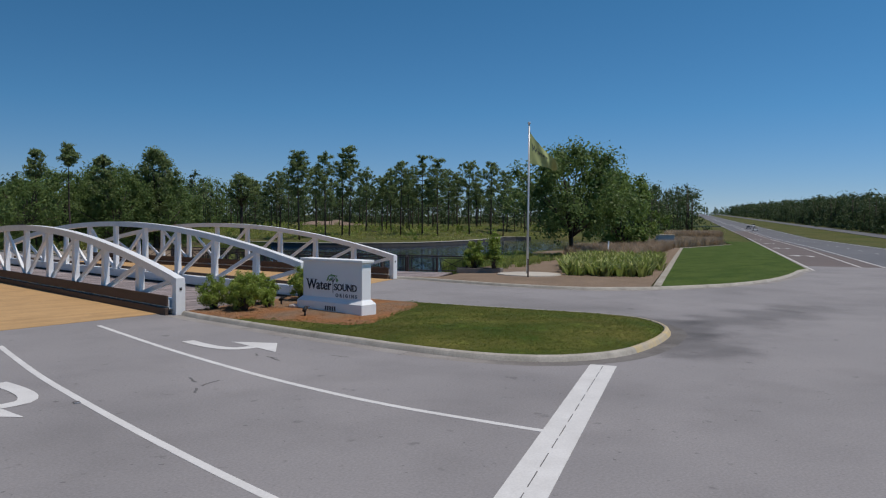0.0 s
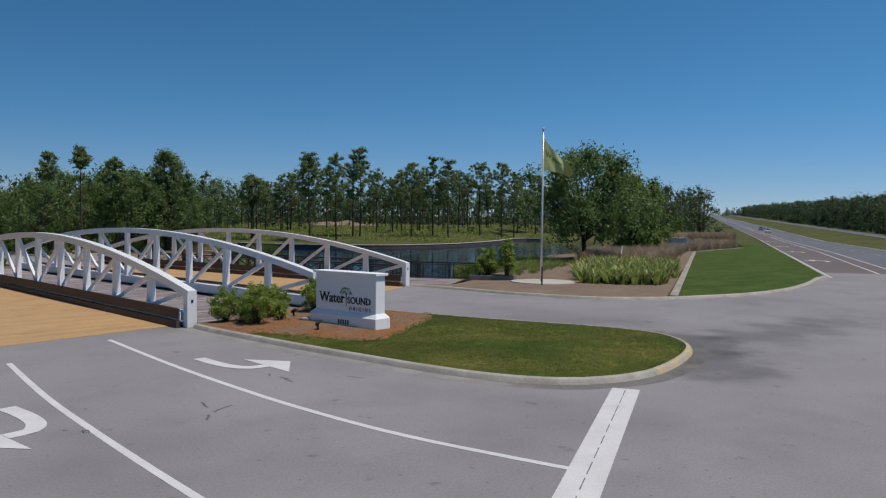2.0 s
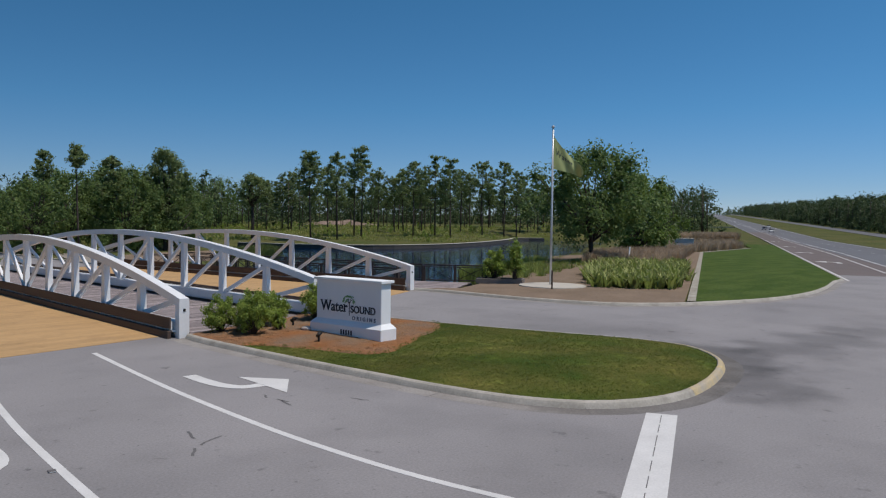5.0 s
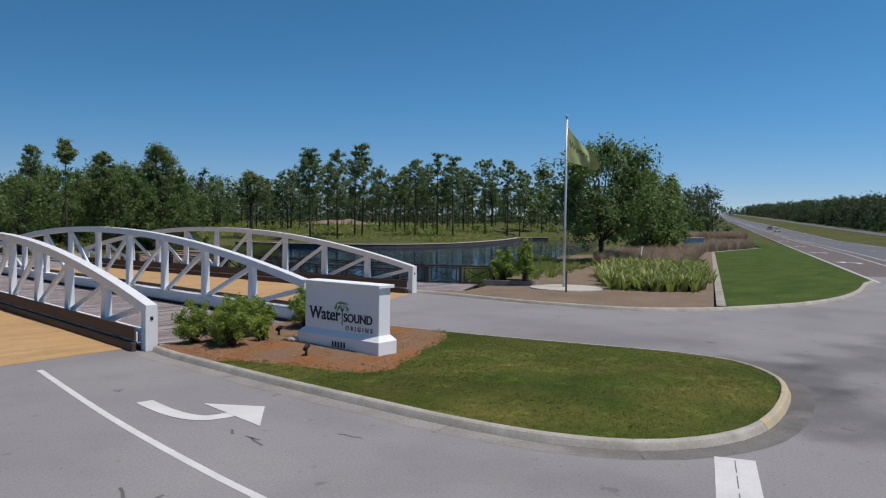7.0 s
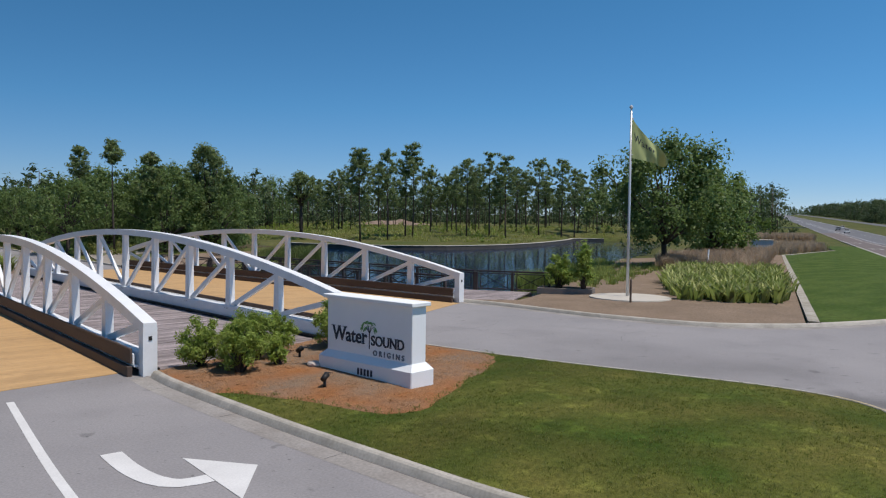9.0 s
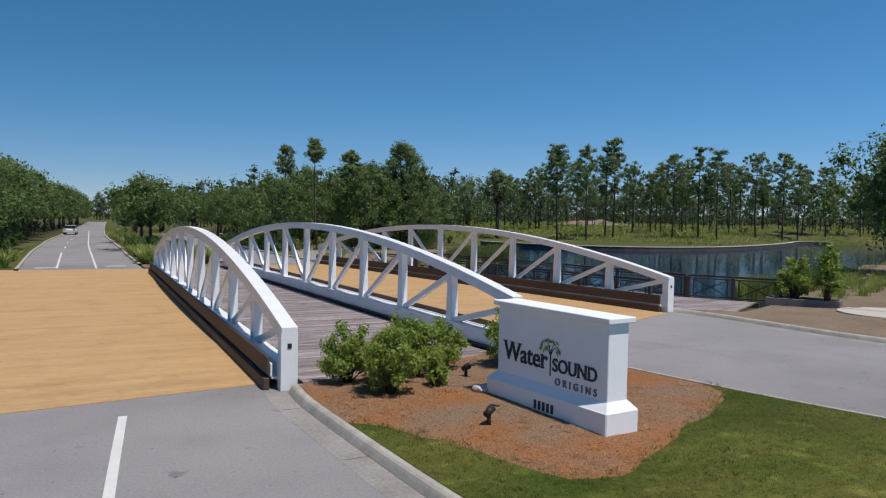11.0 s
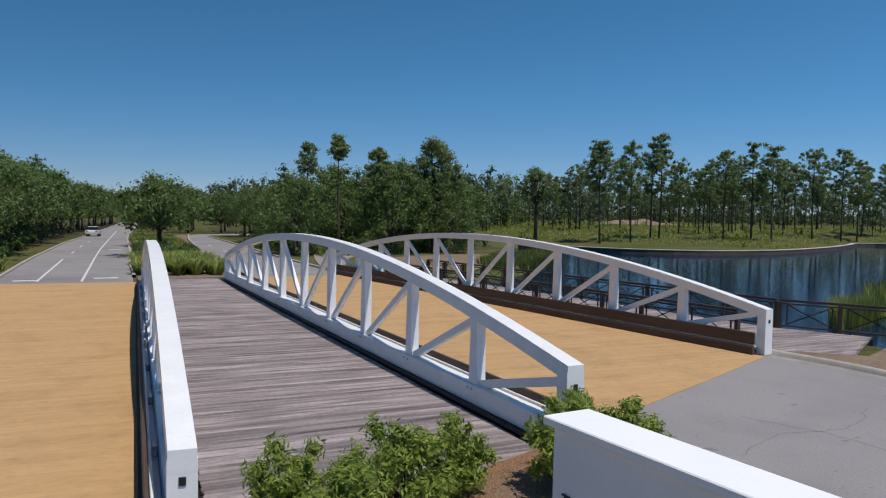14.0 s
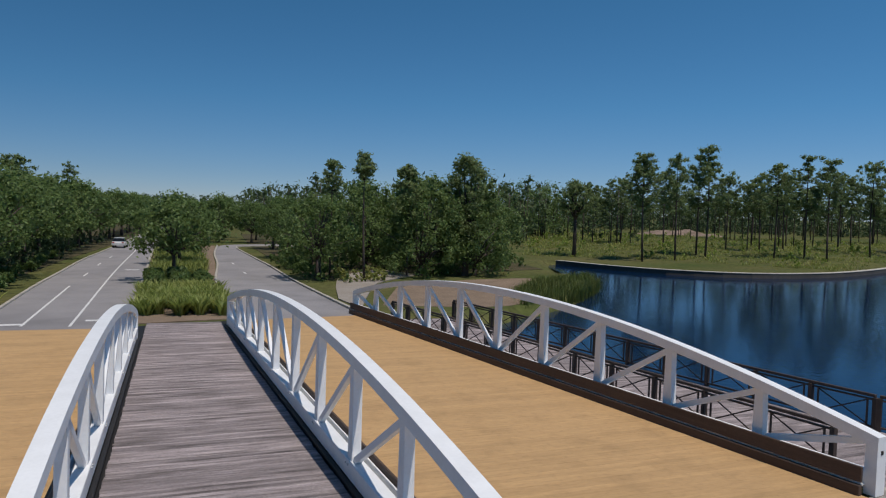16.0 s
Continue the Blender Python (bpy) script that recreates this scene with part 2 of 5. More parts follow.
M_STRAW = material("loose_straw", (0.40, 0.23, 0.115), 0.9, second=(0.30, 0.15, 0.07), scale=2, fine=20, fine_amount=0.3, spec=0.1, island=0.3)
# the wall face's shadow is put into this dark base colour
M_WALL = material("shaded_wall_face", (0.10, 0.088, 0.075), 0.9, second=(0.06, 0.055, 0.05), scale=0.6, fine=8, fine_amount=0.25)
M_LETTER = material("dark_lettering", (0.03, 0.035, 0.055), 0.5, fine_amount=0.1)
M_GREYLETTER = material("grey_lettering", (0.16, 0.18, 0.22), 0.5, fine_amount=0.1)
M_LEAFGREEN = material("green_emblem", (0.15, 0.34, 0.11), 0.5, fine_amount=0.1)
M_FLAG = material("pale_green_flag", (0.36, 0.40, 0.17), 0.8, second=(0.32, 0.36, 0.15), scale=2, fine_amount=0.05)
M_STEEL = material("galvanised_pole", (0.62, 0.63, 0.64), 0.35, metal=0.3, fine_amount=0.05)
M_CONCRETE = material("pale_concrete", (0.55, 0.50, 0.43), 0.85, second=(0.47, 0.43, 0.37), scale=1.5, fine=20, bump=0.003)


# ---- helpers ----
def mesh_of(name, verts, faces, smooth=False):
    me = bpy.data.meshes.new(name)
    me.from_pydata([tuple(map(float, v)) for v in verts], [], faces)
    if smooth:
        me.polygons.foreach_set("use_smooth", [True] * len(me.polygons))
    me.update()
    return me


def put(name, me, mat, parent=None, label="", at=None):
    """Links a mesh (or bmesh) as one object."""
    if isinstance(me, bmesh.types.BMesh):
        bm, me = me, bpy.data.meshes.new(name)
        bmesh.ops.recalc_face_normals(bm, faces=bm.faces)
        bm.to_mesh(me)
        bm.free()
    if mat and not me.materials:
        me.materials.append(mat)
    ob = new(name, me)
    if parent:
        ob.parent = parent
    if at is not None:
        ob.matrix_basis = at
    if label:
        tagged(ob, label)
    return ob


def part(name, bm, mat, parent, label="", at=None):
    return put(name, bm, mat, parent, label, at)


def thing(name, label, category, at=None, group="", kind=""):
    ob = new(name)
    if at is not None:
        ob.matrix_basis = at
    return tagged(ob, label, category, group, kind)


def box(bm, x0, x1, y0, y1, z0, z1, m=None, bevel=0.0):
    """A box between two corners, turned by m, with bevelled edges."""
    ret = bmesh.ops.create_cube(bm, size=1.0)
    vs = ret["verts"]
    bmesh.ops.scale(bm, vec=(x1 - x0, y1 - y0, z1 - z0), verts=vs)
    bmesh.ops.translate(bm, vec=((x0 + x1) / 2, (y0 + y1) / 2, (z0 + z1) / 2), verts=vs)
    if m is not None:
        bmesh.ops.transform(bm, matrix=m, verts=vs)
    if bevel:
        es = list({e for v in vs for e in v.link_edges})
        bmesh.ops.bevel(bm, geom=es, offset=bevel, segments=1, affect="EDGES")
    return bm


def boxed(*a, **k):
    return box(bmesh.new(), *a, **k)


def tube(bm, points, radii, sides=8, cap=True):
    """A tapered tube along points."""
    rings = []
    for i, p in enumerate(points):
        p = Vector(p)
        a = Vector(points[max(0, i - 1)])
        b = Vector(points[min(len(points) - 1, i + 1)])
        q = (b - a).to_track_quat("Z", "Y")
        ring = []
        for k in range(sides):
            t = 2 * math.pi * k / sides
            ring.append(bm.verts.new(p + q @ Vector((math.cos(t) * radii[i], math.sin(t) * radii[i], 0))))
        rings.append(ring)
    for r0, r1 in zip(rings, rings[1:]):
        for k in range(sides):
            f = bm.faces.new((r0[k], r0[(k + 1) % sides], r1[(k + 1) % sides], r1[k]))
            f.smooth = True
    if cap:
        bm.faces.new(rings[0][::-1])
        bm.faces.new(rings[-1])
    return bm


def slab(name, outline, z0, z1, mat, label, category="", kind="structure"):
    """A flat polygon with thickness."""
    bm = bmesh.new()
    top = [bm.verts.new((x, y, z1)) for x, y in outline]
    low = [bm.verts.new((x, y, z0)) for x, y in outline]
    bm.faces.new(top)
    n = len(outline)
    for i in range(n):
        bm.faces.new((low[i], low[(i + 1) % n], top[(i + 1) % n], top[i]))
    bmesh.ops.triangulate(bm, faces=[f for f in bm.faces if len(f.verts) > 4])
    return tagged(put(name, bm, mat), label, category, kind=kind)


def smooth_line(pts, step=0.6, closed=False):
    """Points on a smooth curve through pts."""
    p = [np.array(q, float) for q in pts]
    n = len(p)
    out = []
    for i in range(n if closed else n - 1):
        a, b, c, d = [p[(i + k) % n] if closed else p[min(max(i + k, 0), n - 1)] for k in (-1, 0, 1, 2)]
        m = max(2, int(np.linalg.norm(c - b) / step))
        for k in range(m):
            t = k / m
            out.append(0.5 * (2 * b + (c - a) * t + (2 * a - 5 * b + 4 * c - d) * t * t + (3 * b - a - 3 * c + d) * t ** 3))
    if not closed:
        out.append(p[-1])
    return [tuple(q) for q in out]


def offset_line(pts, d, closed=False):
    """The line moved d to its left."""
    out, n = [], len(pts)
    for i in range(n):
        a = Vector(pts[(i - 1) % n] if closed else pts[max(0, i - 1)])
        b = Vector(pts[(i + 1) % n] if closed else pts[min(n - 1, i + 1)])
        t = (b - a).normalized()
        out.append((pts[i][0] - t.y * d, pts[i][1] + t.x * d))
    return out


def sweep(pts, profile, closed=False):
    """A profile of (left offset, height) swept along a line on the ground."""
    lines = [offset_line(pts, d, closed) for d, _ in profile]
    bm = bmesh.new()
    rows = [[bm.verts.new((*ln[i], z)) for ln, (_, z) in zip(lines, profile)] for i in range(len(pts))]
    n = len(rows)
    for i in range(n if closed else n - 1):
        for k in range(len(profile) - 1):
            bm.faces.new((rows[i][k], rows[(i + 1) % n][k], rows[(i + 1) % n][k + 1], rows[i][k + 1]))
    return bm


def stripe(name, pts, width, z, label, parent=None):
    """A painted line on the road."""
    bm = sweep(pts, [(-width / 2, z - 0.003), (-width / 2, z), (width / 2, z), (width / 2, z - 0.003)])
    return tagged(put(name, bm, M_PAINT, parent), label, "road marking", kind="structure")


def inside(poly, x, y):
    hit, n = False, len(poly)
    for i in range(n):
        (ax, ay), (bx, by) = poly[i], poly[(i + 1) % n]
        if (ay > y) != (by > y) and x < (bx - ax) * (y - ay) / (by - ay) + ax:
            hit = not hit
    return hit


def edge_distance(poly, x, y):
    best = 1e9
    n = len(poly)
    for i in range(n):
        (ax, ay), (bx, by) = poly[i], poly[(i + 1) % n]
        dx, dy = bx - ax, by - ay
        t = max(0, min(1, ((x - ax) * dx + (y - ay) * dy) / (dx * dx + dy * dy + 1e-9)))
        best = min(best, math.hypot(x - ax - t * dx, y - ay - t * dy))
    return best


# ---- ground, water ----
POND = smooth_line([(2, 33), (33, 34), (38.5, 31.5), (46, 36), (60, 44), (90, 58), (130, 78), (165, 94), (177, 104), (180, 113), (178, 123), (170, 127), (158, 120), (140, 110),
                    (121, 101), (105, 95.5), (91, 95), (82, 101), (77.5, 110), (75.5, 119), (71, 114), (66, 102), (59, 88), (50, 73), (38, 63), (30, 58), (2, 54)], 3, True)
WATER_Z = -0.75


def ease(a, b, v):
    t = max(0.0, min(1.0, (v - a) / (b - a)))
    return t * t * (3 - 2 * t)


def rise(x, y):
    """The land beyond the pond and along the highway climbs gently eastwards."""
    r = math.hypot(x - 15, y - 15)
    bearing = math.degrees(math.atan2(x - 15, y - 15))
    w = ease(18, 34, bearing) * (1 - ease(100, 130, bearing))
    bank = w * (1.5 * ease(118, 165, r) + 0.0145 * max(0, min(r, 1800) - 165))
    along = (x - 63.5) * 0.9375 + (y - 18.8) * 0.348
    across = (x - 63.5) * 0.348 - (y - 18.8) * 0.9375
    slope = 0.0215 * max(0, min(along, 1800) - 180) - 0.06 * ease(120, 180, along)
    k = ease(-70, -30, across)
    return bank * (1 - k) + slope * k


def ground_height(x, y):
    base = -0.06 + rise(x, y)
    if not (-3 < x < 340 and 25 < y < 225):
        return base
    d = edge_distance(POND, x, y)
    if inside(POND, x, y):
        return min(base, -0.06) - min(2.8, 1.1 + d * 1.2)
    if d < 1.3 and y > 95:
        return -0.85
    return -0.06 + (base + 0.06) * min(1, d / 10)


def axis(lo, hi, step, far):
    a = list(np.arange(lo, hi + step / 2, step))
    grow, out, v = step, [], hi
    while v < far:
        grow *= 1.5
        v += grow
        out.append(v)
    low, v, grow = [], lo, step
    while v > -far:
        grow *= 1.5
        v -= grow
        low.append(v)
    return low[::-1] + a + out


xs, ys = axis(-2, 240, 2.0, 4500), axis(-2, 180, 2.0, 4500)
verts = [(x, y, ground_height(x, y)) for y in ys for x in xs]
nx = len(xs)
faces = [(j * nx + i, j * nx + i + 1, (j + 1) * nx + i + 1, (j + 1) * nx + i) for j in range(len(ys) - 1) for i in range(nx - 1)]
tagged(put("ground", mesh_of("ground", verts, faces, True), M_GROUND), "rough green and tan grass ground with sandy patches", "ground", kind="structure")

M_WATER = bpy.data.materials.new("pond_water")
M_WATER.use_nodes = True
wb = M_WATER.node_tree.nodes["Principled BSDF"]
wb.inputs["Base Color"].default_value = (0.004, 0.018, 0.055, 1)
wb.inputs["Roughness"].default_value = 0.06
wb.inputs["Specular IOR Level"].default_value = 0.14
wb.inputs["IOR"].default_value = 1.33
wt = M_WATER.node_tree.nodes.new("ShaderNodeTexNoise")
wt.inputs["Scale"].default_value, wt.inputs["Detail"].default_value = 2.4, 3
wp = M_WATER.node_tree.nodes.new("ShaderNodeBump")
wp.inputs["Distance"].default_value = 0.011
wc = M_WATER.node_tree.nodes.new("ShaderNodeTexCoord")
M_WATER.node_tree.links.new(wc.outputs["Object"], wt.inputs["Vector"])
M_WATER.node_tree.links.new(wt.outputs["Fac"], wp.inputs["Height"])
M_WATER.node_tree.links.new(wp.outputs[0], wb.inputs["Normal"])
pv = bmesh.new()
pf = pv.faces.new([pv.verts.new((x, y, WATER_Z)) for x, y in POND])
bmesh.ops.triangulate(pv, faces=[pf])
tagged(put("water", pv, M_WATER), "dark blue rippled pond water", "pond", kind="structure")

# ---- roads ----
HD = Vector((0.9375, 0.348))          # the highway's way
HN = Vector((0.348, -0.9375))         # across it, to the south
HP = Vector((63.8, 17.9))             # a point on its north edge


def on_highway(along, across):
    p = HP + HD * along + HN * (across - 0.047 * max(0.0, along - 180))
    return (p.x, p.y)


def climb(along):
    return 0.0215 * max(0.0, along - 180)


def highway_strip(name, a0, a1, c0, c1, z, mat, label, category="road"):
    """A strip of the highway, which follows its slow climb."""
    cuts = [a0] + [a for a in (0, 60, 120, 180, 240, 300, 400, 600, 800, 1200, 1600) if a0 < a < a1] + [a1]
    bm = bmesh.new()
    rows = [[bm.verts.new((*on_highway(a, c), climb(a) + zz)) for c, zz in ((c0, z - 0.06), (c0, z), (c1, z), (c1, z - 0.06))] for a in cuts]
    for r0, r1 in zip(rows, rows[1:]):
        for k in range(3):
            bm.faces.new((r0[k], r0[k + 1], r1[k + 1], r1[k]))
    return tagged(put(name, bm, mat), label, category, kind="structure")


def highway_line(a0, a1, across, width, label, across1=None):
    across1 = across if across1 is None else across1
    cuts = [a0] + [a for a in (60, 120, 180, 240, 300, 400, 600, 800, 1200) if a0 < a < a1] + [a1]
    bm = bmesh.new()
    rows = []
    for a in cuts:
        c = across + (across1 - across) * min(1, (a - a0) / 60)
        rows.append([bm.verts.new((*on_highway(a, c + d), climb(a) + 0.012)) for d in (-width / 2, width / 2)])
    for r0, r1 in zip(rows, rows[1:]):
        bm.faces.new((r0[0], r0[1], r1[1], r1[0]))
    return tagged(put("lane_line", bm, M_PAINT), label, "road marking", kind="structure")


highway_strip("road", -180, 1700, 6.41, 18.0, 0.0, M_HIGHWAY, "wide grey asphalt highway with white lane lines")
highway_strip("road", 0, 260, 0.0, 6.4, 0.0, M_SHOULDER, "brown asphalt turn lane beside the highway", "turn lane")
highway_strip("road", 260, 1700, 0.0, 6.4, 0.0, M_HIGHWAY, "grey asphalt highway shoulder", "road")
highway_strip("road", -180, 1700, 40, 48, 0.0, M_HIGHWAY, "far carriageway of the highway beyond the grass median")
ENTRANCE = [(-70, -32), (-20, 0), (0, 14), (4, 24.1), (13.5, 25.25), (20.6, 26.55), (30.6, 31.2), (32.4, 29.8)] + \
    smooth_line([(31.4, 26.5), (31.5, 23.9), (32.4, 20.2), (34.0, 18.4), (36.0, 17.05), (40.6, 15.45), (45.5, 15.0), (51, 15.45), (57.0, 16.5)], 0.8) + \
    [on_highway(3, 0.1), on_highway(3, 6), on_highway(-150, 6)]
slab("road", ENTRANCE, -0.05, 0.004, M_ASPHALT, "light grey asphalt entrance road with worn patches", "road")
LEFT_DRIVE = smooth_line([(7.6, 59.2), (8.0, 80), (8.6, 94), (9.4, 112), (11.2, 135), (13.6, 170), (17.5, 230), (24, 330)], 4)
RIGHT_SIDE = smooth_line([(14.6, 59.2), (15.0, 75), (15.6, 90), (17.0, 132), (19.2, 170), (23, 230), (30, 330)], 4)


def ribbon(name, left, right, n, mat, label, category):
    """A road between two edge lines, cut into n even lengths."""
    def even(pts):
        line = smooth_line(pts, 1.0)
        d = np.concatenate([[0], np.cumsum([math.dist(p, q) for p, q in zip(line, line[1:])])])
        s = np.linspace(0, d[-1], n + 1)
        return list(zip(np.interp(s, d, [p[0] for p in line]), np.interp(s, d, [p[1] for p in line])))
    bm = bmesh.new()
    rows = [[bm.verts.new((*p, -0.05)), bm.verts.new((*p, 0.004)), bm.verts.new((*q, 0.004)), bm.verts.new((*q, -0.05))] for p, q in zip(even(left), even(right))]
    for r0, r1 in zip(rows, rows[1:]):
        for k in range(3):
            bm.faces.new((r0[k], r0[k + 1], r1[k + 1], r1[k]))
    return tagged(put(name, bm, mat), label, category, kind="structure")


ribbon("road", LEFT_DRIVE, RIGHT_SIDE, 60, M_ASPHALT, "light grey asphalt drive with white lane lines", "road")
ribbon("road", [(20.4, 60.6), (20.8, 70), (21.2, 84), (23.3, 105), (24.8, 125), (27.5, 148), (33, 156.5), (46, 160)], [(27.7, 62.0), (27.6, 68), (27.8, 86), (28.5, 102), (28.9, 119), (30, 144), (34, 150), (46, 153)], 50, M_ASPHALT, "light grey asphalt drive beside the planted median", "road")

# markings
LINE_A = smooth_line([(10.4, 23.5), (9.8, 18.6), (9.5, 15.0), (9.4, 12.4), (9.5, 9.9), (9.93, 7.3), (10.06, 6.78)], 0.5)
LINE_B = smooth_line([(7.03, 21.5), (6.35, 17.2), (5.97, 13.9), (5.68, 10.8), (5.5, 8.2), (5.4, 5.2)], 0.5)
stripe("lane_line", LINE_A, 0.14, 0.008, "solid white painted lane line on grey asphalt")
stripe("lane_line", LINE_B, 0.14, 0.008, "solid white painted lane line on grey asphalt")
STOP_A, STOP_B = Vector((15.46, 9.02)), Vector((5.6, 4.86))
stripe("stop_line", smooth_line([tuple(STOP_A), tuple(STOP_B)], 1.0), 0.6, 0.0095, "broad white stop line worn along its middle joint")
rj = random.Random(19)
for k in range(14):
    a = STOP_A.lerp(STOP_B, (k + rj.uniform(0.02, 0.2)) / 14)
    b = STOP_A.lerp(STOP_B, (k + rj.uniform(0.7, 0.98)) / 14)
    tagged(put("paint_wear", sweep([tuple(a), tuple(b)], [(-0.008, 0.0103), (0.008, 0.0103)]), M_CRACK), "short dark worn dash along the stop line's joint", "wear", kind="structure")


def turn_arrow(at, scale=1.0, flip=1):
    """A curved turn arrow: tail, bend and head."""
    bm = bmesh.new()
    spine = smooth_line([(0.0, 0.0), (-0.05, -0.9), (0.02, -1.6), (0.24, -1.98), (0.66, -2.06)], 0.15)
    left, right = offset_line(spine, 0.165), offset_line(spine, -0.165)
    vs = [[bm.verts.new((x * flip * scale, y * scale, 0)) for x, y in ln] for ln in (left, right)]
    for i in range(len(spine) - 1):
        bm.faces.new((vs[0][i], vs[1][i], vs[1][i + 1], vs[0][i + 1]))
    bm.faces.new([bm.verts.new((x * flip * scale, y * scale, 0)) for x, y in ((0.74, -0.95), (0.6, -3.1), (1.45, -2.0))])
    bmesh.ops.recalc_face_normals(bm, faces=bm.faces)
    for face in bm.faces:
        if face.normal.z < 0:
            face.normal_flip()
    for face in bmesh.ops.extrude_face_region(bm, geom=bm.faces[:])["geom"]:
        if isinstance(face, bmesh.types.BMVert):
            face.co.z += 0.003
    ob = put("road_arrow", bm, M_PAINT, at=at)
    return tagged(ob, "white painted turn arrow on grey asphalt", "road marking", kind="structure")


turn_arrow(pose(10.72, 18.85, 0.01))
turn_arrow(pose(5.48, 16.7, 0.01), 1.0, flip=-1)
highway_line(3, 1500, 4.4, 0.18, "solid white edge line of the highway", 5.6)
highway_line(3, 1500, 6.2, 0.18, "solid white line beside the turn lane", 7.4)
highway_line(-4, 1500, 0.25, 0.14, "white edge line along the turn lane")
highway_line(-100, 1500, 17.4, 0.16, "solid white edge line of the highway")
for k in range(24):
    highway_line(4 + 12 * k, 7 + 12 * k, 12.0, 0.14, "dashed white lane line on the highway")
for k, a in enumerate((25, 58, 94, 150)):
    turn_arrow(Matrix.Translation((*on_highway(a, 3.0), 0.012 + climb(a))) @ Matrix.Rotation(math.atan2(HD.y, HD.x) + math.pi / 2, 4, "Z"), 1.5)

# ---- kerbs, island, lawns ----
KERB = [(-0.045, 0.0), (-0.005, 0.08), (0.02, 0.12), (0.06, 0.145), (0.135, 0.15), (0.15, 0.14), (0.15, -0.05)]
GUTTER = [(-0.5, 0.006), (-0.072, 0.010)]
ISLAND = smooth_line([(13.5, 24.1), (13.4, 22.8), (13.42, 20.2), (13.48, 17.8), (13.6, 15.6), (13.75, 13.4), (14.1, 11.6), (14.75, 10.35), (15.7, 9.62), (17.05, 9.25), (18.9, 9.4), (21.0, 9.95),
                      (22.3, 10.7), (23.3, 12.0), (23.4, 13.8), (22.7, 16.4), (21.9, 19.3), (21.3, 22.3), (20.75, 26.2)], 0.4)


def kerb_along(pts, label):
    k = put("kerb", sweep(pts, KERB), M_KERB)
    tagged(k, label, "kerb", kind="structure")
    put("gutter", sweep(pts, GUTTER), M_GUTTER, k)
    put("gutter_joint", sweep(pts, [(-0.072, 0.0075), (-0.044, 0.0085)]), M_CRACK, k)
    run = 1.5
    for p, q in zip(pts, pts[1:]):
        run += math.dist(p, q)
        if run > 3.0 and p[0] < 60:
            run = 0.0
            d = Vector((q[0] - p[0], q[1] - p[1])).normalized() * 0.014
            put("joint", sweep([p, (p[0] + d.x, p[1] + d.y)], [(-0.45, 0.0115), (-0.075, 0.0125), (-0.047, 0.009), (0.017, 0.0885), (0.053, 0.131), (0.099, 0.150), (0.167, 0.153)]), M_CRACK, k)
    return k


kerb_along(ISLAND, "pale concrete kerb round the grass island with worn yellow paint")


def filled(name, outline, z, mat, label, category, bulge=0.0, step=0.5):
    """A lawn or bed: a grid cut to an outline, gently domed."""
    bm = bmesh.new()
    x0, x1 = min(p[0] for p in outline), max(p[0] for p in outline)
    y0, y1 = min(p[1] for p in outline), max(p[1] for p in outline)
    f = bm.faces.new([bm.verts.new((x, y, 0)) for x, y in outline])
    if f.normal.z < 0:
        f.normal_flip()
    for k in range(1, int((x1 - x0) / step)):
        bmesh.ops.bisect_plane(bm, geom=bm.verts[:] + bm.edges[:] + bm.faces[:], plane_co=(x0 + k * step, 0, 0), plane_no=(1, 0, 0))
    for k in range(1, int((y1 - y0) / step)):
        bmesh.ops.bisect_plane(bm, geom=bm.verts[:] + bm.edges[:] + bm.faces[:], plane_co=(0, y0 + k * step, 0), plane_no=(0, 1, 0))
    bmesh.ops.triangulate(bm, faces=[f for f in bm.faces if len(f.verts) > 4])
    for v in bm.verts:
        d = edge_distance(outline, v.co.x, v.co.y)
        v.co.z = z + bulge * min(1, d / 3.0) + 0.02 * noise.noise(v.co * 0.6) * min(1, d)
    for g in bm.faces:
        g.smooth = True
    return tagged(put(name, bm, mat), label, category, kind="structure")


tip = [p for p in ISLAND if p[1] < 12.6 and p[0] > 17.2]
tagged(put("kerb_paint", sweep(tip, [(-0.049, 0.006), (-0.009, 0.084), (0.017, 0.125), (0.058, 0.150), (0.134, 0.155)]), M_YELLOW), "worn yellow paint on the island's kerb nose", "road marking", kind="structure")
inner = offset_line(ISLAND, 0.17)
SPLIT = [(21.35, 20.7), (20.9, 19.95), (19.9, 19.3), (17.7, 18.2), (16.6, 17.6), (15.9, 17.35), (15.2, 17.55), (14.85, 18.6), (14.5, 19.6), (14.05, 20.5), (13.75, 21.0)]
rs = random.Random(61)
SPLIT = [SPLIT[0]] + [(x + rs.uniform(-0.07, 0.07), y + rs.uniform(-0.07, 0.07)) for x, y in smooth_line(SPLIT, 0.28)[1:-1]] + [SPLIT[-1]]
start = min(range(len(inner)), key=lambda i: (inner[i][0] - 13.65) ** 2 + (inner[i][1] - 20.9) ** 2)
stop = min(range(len(inner)), key=lambda i: (inner[i][0] - 21.4) ** 2 + (inner[i][1] - 20.9) ** 2)
filled("lawn", inner[start:stop + 1] + SPLIT, 0.135, M_LAWN, "mown green grass island with dry yellow flecks", "lawn", 0.12)
filled("mulch_bed", inner[:start + 1] + SPLIT[::-1] + inner[stop:] + [(20.35, 26.2), (18.0, 25.3), (14.1, 24.3)], 0.13, M_MULCH, "orange-brown pine straw mulch bed", "mulch bed", 0.10)

